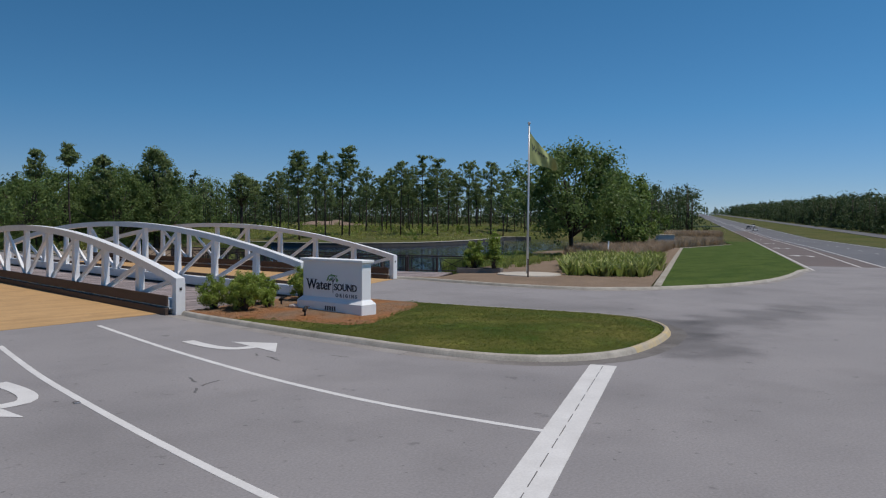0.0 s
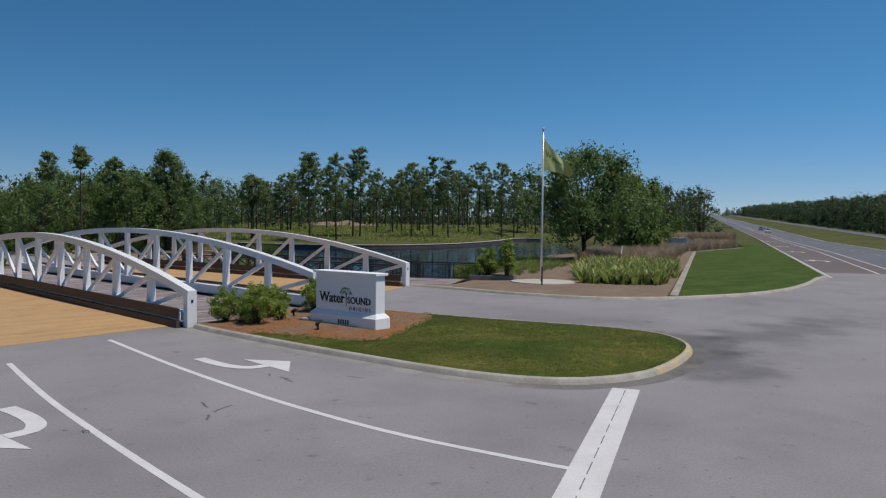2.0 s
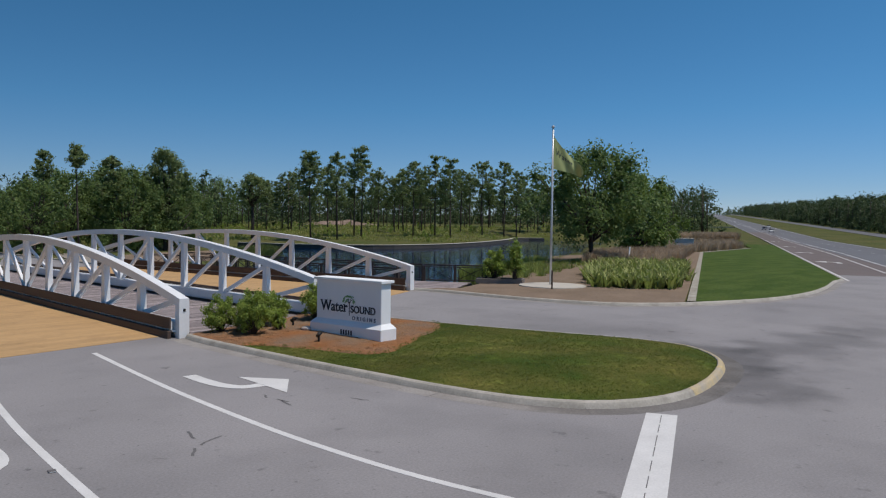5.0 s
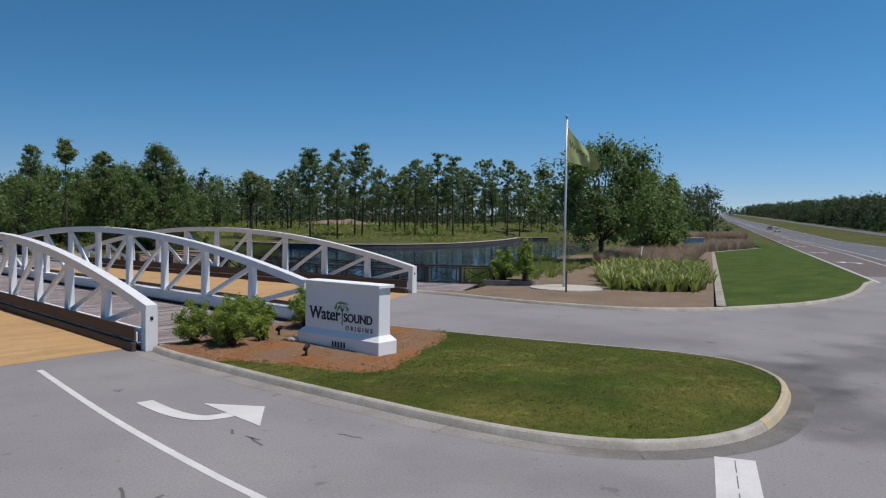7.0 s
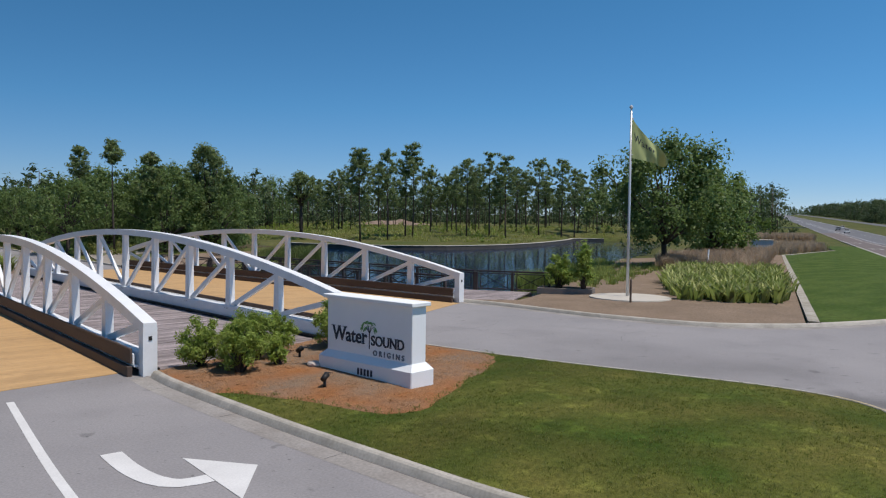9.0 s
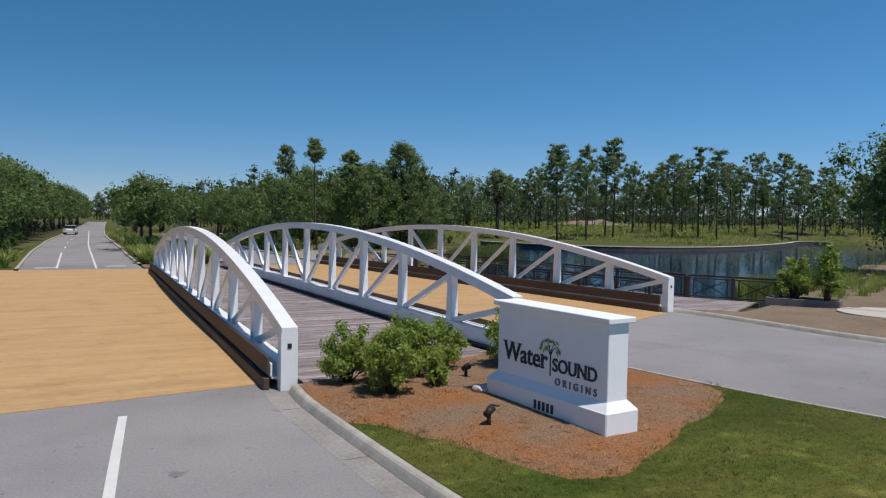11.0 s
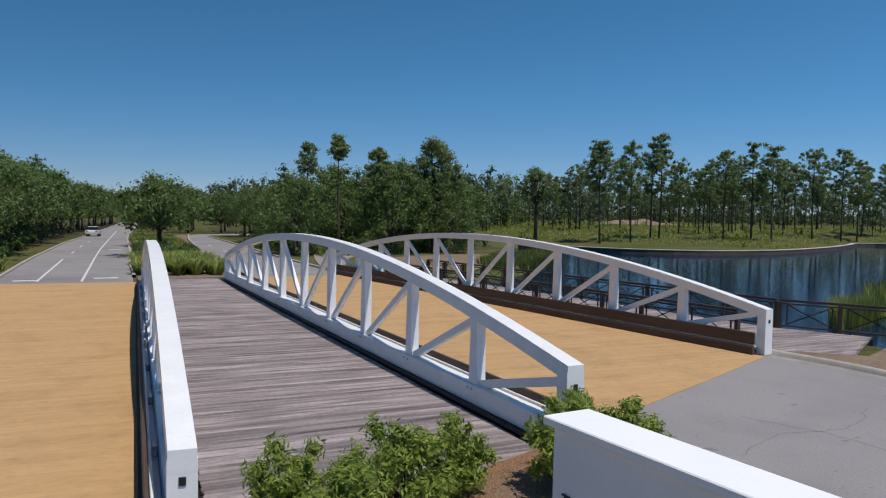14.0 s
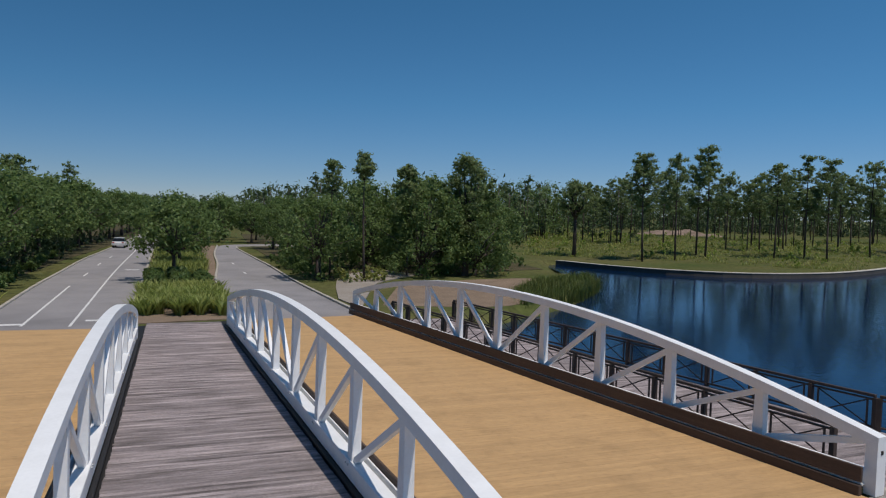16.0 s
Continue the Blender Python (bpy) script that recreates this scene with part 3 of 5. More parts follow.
NORTH = smooth_line([(31.05, 31.3), (31.35, 29.2), (31.35, 26.5), (31.45, 23.9), (32.3, 20.2), (33.9, 18.3), (36.0, 16.95), (40.6, 15.35), (45.5, 14.9), (51, 15.35), (57.0, 16.4)], 0.6) + [on_highway(a, -0.1) for a in range(-4, 182, 6)]
kerb_along(NORTH, "pale concrete kerb along the lawn and flag bed")
north_in = offset_line(NORTH, 0.17)
LAWN2 = [p for p in north_in if p[0] > 36.1 and p[0] < 166] + [(161, 60.8), (132.4, 48.6), (105.2, 45.0), (104.0, 45.3), (36.3, 17.4)]
filled("lawn", LAWN2, 0.13, M_LAWN2, "striped mown green lawn between kerb and flower bed", "lawn", 0.1, 1.5)
BED2 = [p for p in north_in if p[0] < 36.0] + [(103.8, 45.5), (104.3, 47.2), (75, 51), (48, 36.5), (40.5, 33.0), (38.0, 31.2), (36.5, 30.9), (33.2, 29.6)]
filled("sandy_bed", BED2, 0.12, M_SANDBED, "bare sandy brown planting bed round the flagpole", "planting bed", 0.08, 1.0)
for EDGE in ([(36.1, 17.42), (104.0, 45.5)], [(104.2, 45.4), (132.4, 48.8)]):
    tagged(put("edging", sweep(smooth_line(EDGE, 3.0), [(-0.2, 0.0), (-0.2, 0.15), (0.2, 0.15), (0.2, 0.0)]), M_EDGING), "narrow pale concrete edging between lawn and bed", "edging", kind="structure")

# ---- bridge ----
PANELS = 10
DECK_Z = 0.06


def bar(a, b, w0, w1, depth):
    """A bar in the truss's plane between two points, its width tapering from w0 to w1."""
    a, b = Vector(a), Vector(b)
    d = (b - a).normalized()
    s = d.cross(Vector((1, 0, 0))).normalized()
    bm = bmesh.new()
    vs = []
    for p, w in ((a, w0), (b, w1)):
        for sx in (-1, 1):
            for sw in (-1, 1):
                vs.append(bm.verts.new(p + s * (w / 2 * sw) + Vector((depth / 2 * sx, 0, 0))))
    for q in ((0, 1, 3, 2), (4, 6, 7, 5), (0, 4, 5, 1), (2, 3, 7, 6), (0, 2, 6, 4), (1, 5, 7, 3)):
        bm.faces.new([vs[i] for i in q])
    bmesh.ops.recalc_face_normals(bm, faces=bm.faces)
    bmesh.ops.bevel(bm, geom=bm.edges[:], offset=0.012, segments=1, affect="EDGES")
    return bm


def truss(x, y, side, label, turn, lift, panel, top, end):
    """One bowstring truss along y, with the rise of its arch over its ends; side +1 where the roadway lies towards +x."""
    L = panel * PANELS

    def arch(s):
        return end + top * (1 - abs(2 * s / L - 1) ** 2.05)

    t = thing("bridge_truss", label, "bridge truss", pose(x, y, DECK_Z + lift, 0, 0, turn), "trusses of the bridge")
    # top chord
    bm = bmesh.new()
    rows = []
    for k in range(61):
        s = L * k / 60
        z = arch(s)
        ring = [bm.verts.new((dx, s, z + dz)) for dx, dz in ((-0.16, -0.135), (0.16, -0.135), (0.16, 0.135), (-0.16, 0.135))]
        rows.append(ring)
    for r0, r1 in zip(rows, rows[1:]):
        for i in range(4):
            bm.faces.new((r0[i], r0[(i + 1) % 4], r1[(i + 1) % 4], r1[i]))
    bm.faces.new(rows[0][::-1])
    bm.faces.new(rows[-1])
    part("top_chord", bm, M_WHITE, t)
    # bottom chord: an I-beam with a tray on the roadway side
    part("bottom_chord", boxed(-0.165, 0.165, 0.2, L - 0.2, 0.02, 0.42, bevel=0.015), M_WHITE, t)
    part("flange", boxed(min(side * 0.175, side * 0.29), max(side * 0.175, side * 0.29), 0.25, L - 0.25, 0.10, 0.14), M_WHITE, t)
    part("tray_rail", boxed(min(side * 0.28, side * 0.325), max(side * 0.28, side * 0.325), 0.25, L - 0.25, 0.145, 0.42, bevel=0.01), M_WHITE, t)
    g = part("guard_timber", boxed(min(side * 0.345, side * 0.405), max(side * 0.345, side * 0.405), 0.2, L - 0.2, 0.20, 0.56, bevel=0.012), M_TIMBER, t, "brown stained timber guard board")
    part("kerb_timber", boxed(min(side * 0.345, side * 0.47), max(side * 0.345, side * 0.47), 0.2, L - 0.2, -0.12, 0.14, bevel=0.015), M_TIMBER, t, "dark brown timber kerb")
    # added dark strip that draws the truss's shadow line along the deck edge
    part("shade_strip", boxed(-side * 0.30, -side * 0.20, 0.2, L - 0.2, -0.03, 0.03) if side < 0 else boxed(-0.30, -0.20, 0.2, L - 0.2, -0.03, 0.03), M_DARK, t, "dark strip standing in for the truss's shade at the deck edge")
    for s in (0.16, L - 0.16):
        part("end_post", boxed(-0.1685, 0.1685, s - (0.1585 if s < 1 else 0.13), s + (0.13 if s < 1 else 0.1585), -0.1, arch(0) + 0.02), M_WHITE, t)
        part("lock_plate", boxed(-0.04, 0.04, s - 0.172, s - 0.1595, arch(0) - 0.28, arch(0) - 0.18), M_DARK, t, "small dark plate") if s < 1 else None
    for i in range(1, PANELS):
        s = L * i / PANELS
        part("post", bar((0, s, 0.41), (0, s, arch(s) - 0.13), 0.35, 0.25, 0.22), M_WHITE, t)
        for dy in (-0.09, 0.09):
            bm = bmesh.new()
            tube(bm, [(-side * 0.16, s + dy, 0.33), (-side * 0.195, s + dy, 0.33)], [0.028, 0.024], 8)
            part("bolt", bm, M_STEEL, t)
        part("bolt_plate", boxed(min(side * 0.18, side * 0.26), max(side * 0.18, side * 0.26), s - 0.16, s + 0.16, 0.142, 0.30, bevel=0.01), M_STEEL, t, "small galvanised bolt bracket")
    for i in range(PANELS):
        a, b = (i + 1, i) if i < PANELS / 2 else (i, i + 1)
        sa, sb = L * a / PANELS, L * b / PANELS
        sb = min(max(sb, 0.3), L - 0.3)
        z1 = arch(sb) - 0.2 if 0 < i < PANELS - 1 else 1.08
        part("diagonal", bar((0, sa + (-0.22 if b < a else 0.22), 0.44), (0, sb + (0.12 if b < a else -0.12), z1), 0.165, 0.165, 0.14), M_WHITE, t)
    return t


truss(13.5, 24.2, -1, "white painted steel bowstring truss with brown guard timber", -2.66, 0.05, 3.22, 1.73, 1.02)
truss(19.76, 25.45, 1, "white painted steel bowstring truss between boardwalk and road", 0.24, 0.06, 3.4, 1.66, 1.3)
truss(30.87, 31.17, -1, "white painted steel bowstring truss beside the pond walkway", 5.87, 0.06, 3.26, 1.79, 1.13)


def plank_deck(name, left, right, near, far, width, gap, mat, label, category):
    """Planks laid across the bridge, each a piece of its own; left and right give their ends along the way."""
    d = thing(name, label, category, kind="structure")
    n = int((far - near) / (width + gap))
    key = boxed(0, 1, -width / 2, width / 2, -0.05, 0, bevel=0.006)
    mesh = bpy.data.meshes.new("plank")
    bmesh.ops.recalc_face_normals(key, faces=key.faces)
    key.to_mesh(mesh)
    key.free()
    mesh.materials.append(mat)
    for i in range(n):
        y = near + (i + 0.5) * (width + gap)
        x0, x1 = left(y), right(y)
        ob = new("plank", mesh)
        ob.parent = d
        ob.matrix_basis = pose(x0 + random.uniform(-0.02, 0.02), y, DECK_Z + 0.008 * random.random(), random.uniform(-0.6, 0.6), 0, random.uniform(-0.06, 0.06)) @ Matrix.Diagonal((x1 - x0, 1, 1, 1))
    return d


plank_deck("boardwalk_deck", lambda y: 13.9 + (y - 24.6) * 0.0465, lambda y: 19.43 - (y - 25) * 0.004, 24.6, 60.8, 0.14, 0.007, M_DECK, "weathered grey boardwalk of cross planks between the trusses", "boardwalk")
slab("deck_base", [(3.9, 24.1), (13.5, 25.2), (19.9, 26.2), (30.6, 31.2), (27.5, 63.2), (20, 61.5), (15, 60.3), (7.5, 60.1), (4.2, 59.8)], -0.4, -0.012, M_DARK, "dark bridge deck framing under the planks", "bridge deck")


def skew_deck(name, xa, xb, near0, near1, far0, far1, label, slant):
    """The sand-coloured roadway deck, its planks cut at both ends along the road's line."""
    d = thing(name, label, "bridge deck", kind="structure")
    w, gap = 0.19, 0.005
    y = min(near0, near1) - w
    while y < max(far0, far1):
        bm = boxed(xa, xb + max(0.0, slant), y, y + w, -0.05, 0.0, bevel=0.0025)
        for p0, p1, keep in (((xa, near0), (xb, near1), 1), ((xa, far0), (xb, far1), -1), ((xb, near1), (xb + slant, far1), 1)):
            no = Vector((p0[1] - p1[1], p1[0] - p0[0], 0)) * keep
            bmesh.ops.bisect_plane(bm, geom=bm.verts[:] + bm.edges[:] + bm.faces[:], plane_co=(*p0, 0), plane_no=no, clear_inner=True)
            bmesh.ops.holes_fill(bm, edges=bm.edges[:])
        if len(bm.faces) > 3:
            c = Vector((0, y, 0))
            bmesh.ops.translate(bm, vec=-c, verts=bm.verts[:])
            ob = part("plank", bm, M_SANDDECK, d)
            ob.matrix_basis = pose(0, y, DECK_Z - 0.044 + 0.003 * random.random())
        else:
            bm.free()
        y += w + gap
    return d


skew_deck("sand_deck", 4.0, 13.3, 23.9, 25.0, 59.9, 59.6, "sand-coloured planked roadway deck of the bridge", 1.6)
skew_deck("sand_deck", 20.15, 30.55, 26.35, 31.0, 61.3, 62.8, "sand-coloured planked roadway deck beside the pond", -3.28)

# pond walkway and railing
plank_deck("boardwalk_deck", lambda y: max(31.32 - (y - 31.2) * 0.103, 32.6 - (y - 30.0) * 1.1), lambda y: min(32.9 + (y - 29.9) * 1.8, max(37.7 - (y - 31.4) * 0.56, 35.75 - (y - 35.0) * 0.125)),
           30.0, 60.0, 0.14, 0.007, M_DECK, "weathered grey plank walkway along the pond side of the bridge", "boardwalk")
slab("deck_base", [(31.2, 31.4), (32.7, 30.2), (37.5, 32.4), (35.7, 35.1), (32.6, 60), (28.4, 60)], -0.4, -0.02, M_DARK, "dark framing under the pond walkway", "bridge deck")


def railing(a, b, posts, height, label):
    """A dark rail with crossed braces between its posts."""
    a, b = Vector(a), Vector(b)
    along = (b - a).normalized()
    ang = math.atan2(along.y, along.x)
    length = (b - a).length
    r = thing("railing", label, "railing", Matrix.Translation(a) @ Matrix.Rotation(ang, 4, "Z"))
    for z, h in ((height, 0.09), (0.14, 0.06), (height - 0.14, 0.05)):
        part("rail", boxed(0, length, -0.05, 0.05, z - h, z, bevel=0.008), M_RAIL, r)
    n = posts
    for i in range(n + 1):
        x = length * i / n
        part("post", boxed(x - 0.07, x + 0.07, -0.075, 0.075, 0, height - 0.095, bevel=0.01), M_RAIL, r)
        if i < n:
            w = length / n
            x0, x1 = x + 0.25, x + w - 0.25
            for xx in (x0, x1):
                part("baluster", boxed(xx - 0.025, xx + 0.025, -0.02, 0.02, 0.15, height - 0.2), M_RAIL, r)
            for p, q in (((x0, 0.17), (x1, height - 0.2)), ((x0, height - 0.2), (x1, 0.17))):
                bm = bmesh.new()
                tube(bm, [(p[0], 0, p[1]), (q[0], 0, q[1])], [0.022, 0.022], 5)
                part("brace", bm, M_RAIL, r)
    return r


railing((35.72, 35.0, 0.06), (32.6, 60.0, 0.06), 12, 1.1, "dark brown railing with crossed braces along the pond")
railing((31.55, 33.0, 0.06), (28.75, 60.0, 0.06), 13, 1.1, "dark brown railing with crossed braces beside the truss")
railing((37.7, 31.4, 0.06), (35.76, 34.9, 0.06), 2, 1.1, "short dark railing at the end of the walkway")

# ---- sign ----
SIGN = Matrix.Translation((16.86, 18.52, 0.12)) @ Matrix.Rotation(radians(4.6), 4, "Z") @ Matrix.Diagonal((1, 0.95, 1, 1))   # x back, y along the sign
sign = thing("monument_sign", "white stucco entrance sign with dark lettering and stepped base", "sign", SIGN)
part("base", boxed(0, 0.72, 0.17, 3.46, -0.1, 0.40, bevel=0.02), M_SIGN, sign)
bm = bmesh.new()
ring0 = [bm.verts.new(p) for p in ((0.02, 0.19, 0.398), (0.70, 0.19, 0.398), (0.70, 3.44, 0.398), (0.02, 3.44, 0.398))]
ring1 = [bm.verts.new(p) for p in ((0.135, 0.295, 0.53), (0.585, 0.295, 0.53), (0.585, 3.285, 0.53), (0.135, 3.285, 0.53))]
for k in range(4):
    bm.faces.new((ring0[k], ring0[(k + 1) % 4], ring1[(k + 1) % 4], ring1[k]))
bm.faces.new(ring1)
part("base_slope", bm, M_SIGN, sign)
part("body", boxed(0.14, 0.58, 0.30, 3.28, 0.40, 1.77, bevel=0.012), M_SIGN, sign)
part("cap", boxed(0.06, 0.66, 0.22, 3.36, 1.77, 1.86, bevel=0.012), M_SIGN, sign)


def lettering(name, text, size, y, z, mat, x=0.14, bold=0.0, spread=1.0):
    c = bpy.data.curves.new(name, "FONT")
    c.body, c.size, c.extrude, c.offset, c.space_character = text, size, 0.012, bold, spread
    tmp = bpy.data.objects.new(name, c)
    scene.collection.objects.link(tmp)
    bpy.context.view_layer.update()
    me = bpy.data.meshes.new_from_object(tmp.evaluated_get(bpy.context.evaluated_depsgraph_get()))
    scene.collection.objects.unlink(tmp)
    bpy.data.objects.remove(tmp)
    ob = put(name, me, mat, sign)
    # text runs from the sign's far end (high y) towards low y, facing -x
    ob.matrix_basis = Matrix.Translation((x - 0.006, y, z)) @ Matrix(((0, 0, -1, 0), (-1, 0, 0, 0), (0, 1, 0, 0), (0, 0, 0, 1)))
    return ob


lettering("lettering", "Water", 0.47, 3.06, 0.80, M_LETTER, bold=0.006)
lettering("lettering", "SOUND", 0.32, 1.66, 0.80, M_LETTER, bold=0.004)
lettering("lettering", "ORIGINS", 0.17, 1.58, 0.575, M_GREYLETTER, bold=0.003, spread=1.75)
for y0, tall, spots in ((3.06, 0.327, ((0.02, 0.318, 0.12), (0.245, 0.318, 0.12), (0.469, 0.318, 0.12), (1.125, 0.0, 0.11), (1.11, 0.222, 0.07))),
                        (1.66, 0.225, ((0.445, 0.214, 0.075), (0.60, 0.214, 0.075), (0.67, 0.0, 0.075), (0.665, 0.214, 0.07), (0.848, 0.214, 0.075), (0.88, 0.0, 0.07), (0.88, 0.214, 0.07)))):
    for cx, cz, w in spots:
        h = 0.018 if tall > 0.3 else 0.012
        part("serif", boxed(0.1222, 0.1395, y0 - cx - w / 2, y0 - cx + w / 2, 0.80 + cz, 0.80 + cz + h), M_LETTER, sign)
for k in range(5):
    part("number_bar", boxed(-0.014, -0.001, 1.45 + 0.115 * k, 1.51 + 0.115 * k, 0.11, 0.26), M_LETTER, sign, "dark raised bar" if k == 0 else "")
emblem = part("emblem_stem", boxed(0.126, 0.139, 1.705, 1.725, 0.70, 1.10), M_LETTER, sign, "thin dark stem of the tree emblem")
rng_e = random.Random(8)
for k in range(30):
    a = math.pi * rng_e.random()
    r = 0.06 + 0.22 * math.sqrt(rng_e.random())
    bm = bmesh.new()
    bmesh.ops.create_circle(bm, cap_ends=True, segments=8, radius=0.036)
    m = Matrix.Translation((0.134 - 0.0003 * k, 1.715 + math.cos(a) * r * 1.1, 1.10 + math.sin(a) * r * 0.85)) @ Matrix.Rotation(-0.9 * math.cos(a), 4, "X") @ Matrix.Rotation(radians(90), 4, "Y") @ Matrix.Diagonal((0.45, 1.5, 1, 1))
    bmesh.ops.transform(bm, matrix=m, verts=bm.verts[:])
    part("emblem_leaf", bm, M_LEAFGREEN, sign)
for dy, dz in ((-0.16, 0.16), (-0.08, 0.2), (0.08, 0.2), (0.17, 0.14)):
    bm = bmesh.new()
    tube(bm, [(0.132, 1.715, 1.06), (0.132, 1.715 + dy * 0.5, 1.08 + dz * 0.6), (0.132, 1.715 + dy, 1.06 + dz)], [0.01, 0.008, 0.004], 4)
    part("emblem_branch", bm, M_LETTER, sign)

# ---- flagpole ----
flag = thing("flagpole", "tall white flagpole with a pale green lettered flag", "flagpole", pose(37.92, 26.75, 0.15))
bm = bmesh.new()
tube(bm, [(0, 0, 0), (0, 0, 4), (0, 0, 9.2)], [0.075, 0.062, 0.04], 12)
part("pole", bm, M_STEEL, flag)
bm = bmesh.new()
bmesh.ops.create_uvsphere(bm, u_segments=10, v_segments=6, radius=0.095, matrix=Matrix.Translation((0, 0, 9.29)))
part("finial", bm, M_STEEL, flag)
FLY = Vector((0.80, -0.60, 0))


def cloth(u, v):
    """A point of the drooping flag: u along the fly, v down the hoist, both 0 to 1."""
    out = 1.95 * u * (1 - 0.08 * v)
    sag = (1 - v) * 2.1 * u ** 0.95 + v * (1.9 + 0.4 * u)
    wave = 0.30 * u * math.sin(6.5 * u + 2.0 * v) + 0.12 * u * math.sin(14 * u - 5 * v)
    side = Vector((-FLY.y, FLY.x, 0))
    return Vector((0, 0, 8.75)) + FLY * (0.06 + out) + side * wave + Vector((0, 0, -sag))


bm = bmesh.new()
grid = [[bm.verts.new(cloth(i / 24, j / 14)) for j in range(15)] for i in range(25)]
for i in range(24):
    for j in range(14):
        bm.faces.new((grid[i][j], grid[i + 1][j], grid[i + 1][j + 1], grid[i][j + 1])).smooth = True
part("flag", bm, M_FLAG, flag, "pale green cloth flag with dark lettering")
c = bpy.data.curves.new("flag_lettering", "FONT")
c.body, c.size = "Water", 1.0
tmp = new("flag_lettering", c)
bpy.context.view_layer.update()
fm = bpy.data.meshes.new_from_object(tmp.evaluated_get(bpy.context.evaluated_depsgraph_get()))
bpy.data.objects.remove(tmp)
ft = bmesh.new()
ft.from_mesh(fm)
bmesh.ops.subdivide_edges(ft, edges=ft.edges[:], cuts=1)
for v in ft.verts:
    u, w = 0.06 + v.co.x * 0.20, 0.50 - v.co.y * 0.32
    v.co = cloth(u, w) - Vector((-FLY.y, FLY.x, 0)) * 0.02
part("flag_lettering", ft, M_LETTER, flag, "dark printed lettering")
for k, z in enumerate((8.75, 7.0)):
    bm = bmesh.new()
    tube(bm, [(0.0, 0, z), (0.10, -0.08, z)], [0.03, 0.02], 6)
    part("flag_clip", bm, M_STEEL, flag)
bm = bmesh.new()
tube(bm, [(0.11, 0, 1.3), (0.09, 0, 9.1)], [0.012, 0.012], 4)
part("halyard", bm, M_STEEL, flag)
bm = bmesh.new()
bmesh.ops.create_cone(bm, cap_ends=True, segments=40, radius1=1.95, radius2=1.93, depth=0.1)
tagged(put("concrete_pad", bm, M_CONCRETE, at=pose(37.75, 26.5, 0.2)), "round pale concrete pad under the flagpole", "pad")

# ---- trees ----
def leaf_mesh(name, centres, count, size, mat, seed, flat=1.0, aspect=1.6, soft=False, corners=4):
    """Many small leaves round a set of clump centres (x, y, z, radius)."""
    rng = np.random.default_rng(seed)
    c = np.array(centres, float)
    w = c[:, 3] ** 2
    pick = rng.choice(len(c), count, p=w / w.sum())
    v = rng.normal(size=(count, 3))
    v /= np.linalg.norm(v, axis=1)[:, None]
    r = np.minimum(np.abs(rng.normal(scale=0.7, size=count)), 1.2) if soft else rng.uniform(0.1, 1.15, count) ** 0.6
    pos = c[pick, :3] + v * (c[pick, 3] * r)[:, None] * np.array([1, 1, flat])
    nrm = v + rng.normal(scale=0.7, size=(count, 3)) + np.array([0, 0, 0.5])
    nrm /= np.linalg.norm(nrm, axis=1)[:, None]
    t = np.cross(nrm, rng.normal(size=(count, 3)))
    t /= np.linalg.norm(t, axis=1)[:, None]
    b = np.cross(nrm, t)
    s = size * rng.uniform(0.6, 1.3, count)[:, None]
    quad = np.stack([pos - t * s * aspect / 2, pos + b * s / 2, pos + t * s * aspect / 2, pos - b * s / 2], 1)[:, :corners].reshape(-1, 3)
    me = bpy.data.meshes.new(name)
    me.vertices.add(corners * count)
    me.vertices.foreach_set("co", quad.ravel())
    me.loops.add(corners * count)
    me.loops.foreach_set("vertex_index", np.arange(corners * count))
    me.polygons.add(count)
    me.polygons.foreach_set("loop_start", np.arange(0, corners * count, corners))
    me.update(calc_edges=True)
    me.materials.append(mat)
    return me


def oak(height, spread, seed, leaves=3500, leaf=0.32, trunk_h=0.22, low=0.28):
    """Meshes of a broad tree: trunk with limbs, and a crown of clumps."""
    rng = random.Random(seed)
    bm = bmesh.new()
    th = height * trunk_h
    r0 = height * 0.022
    tube(bm, [(0, 0, -0.2), (0.05, 0, th * 0.5), (0, 0.05, th)], [r0 * 1.4, r0, r0 * 0.9], 8)
    clumps = []
    n = 70
    for i in range(n):
        a = 2.4 * i + rng.uniform(-0.3, 0.3)
        f = (i + 0.5) / n
        z = height * (low + (0.90 - low) * f)
        env = math.sin(math.pi * min(0.97, 0.18 + 0.80 * f)) ** 0.6
        rad = spread * 0.5 * env * (0.35 + 0.65 * rng.random())
        p = (math.cos(a) * rad, math.sin(a) * rad, z + rng.uniform(-0.4, 0.4))
        clumps.append((*p, spread * rng.uniform(0.05, 0.12)))
        if i % 3 == 0:
            tube(bm, [(0, 0, th * 0.9), (p[0] * 0.4, p[1] * 0.4, th + (z - th) * 0.55), p], [r0 * 0.55, r0 * 0.35, r0 * 0.1], 5)
    me = bpy.data.meshes.new("trunk")
    bm.to_mesh(me)
    bm.free()
    me.materials.append(M_BARK)
    return me, leaf_mesh("crown", clumps, leaves, leaf, M_OAK, seed, 1.0, 1.7, True)


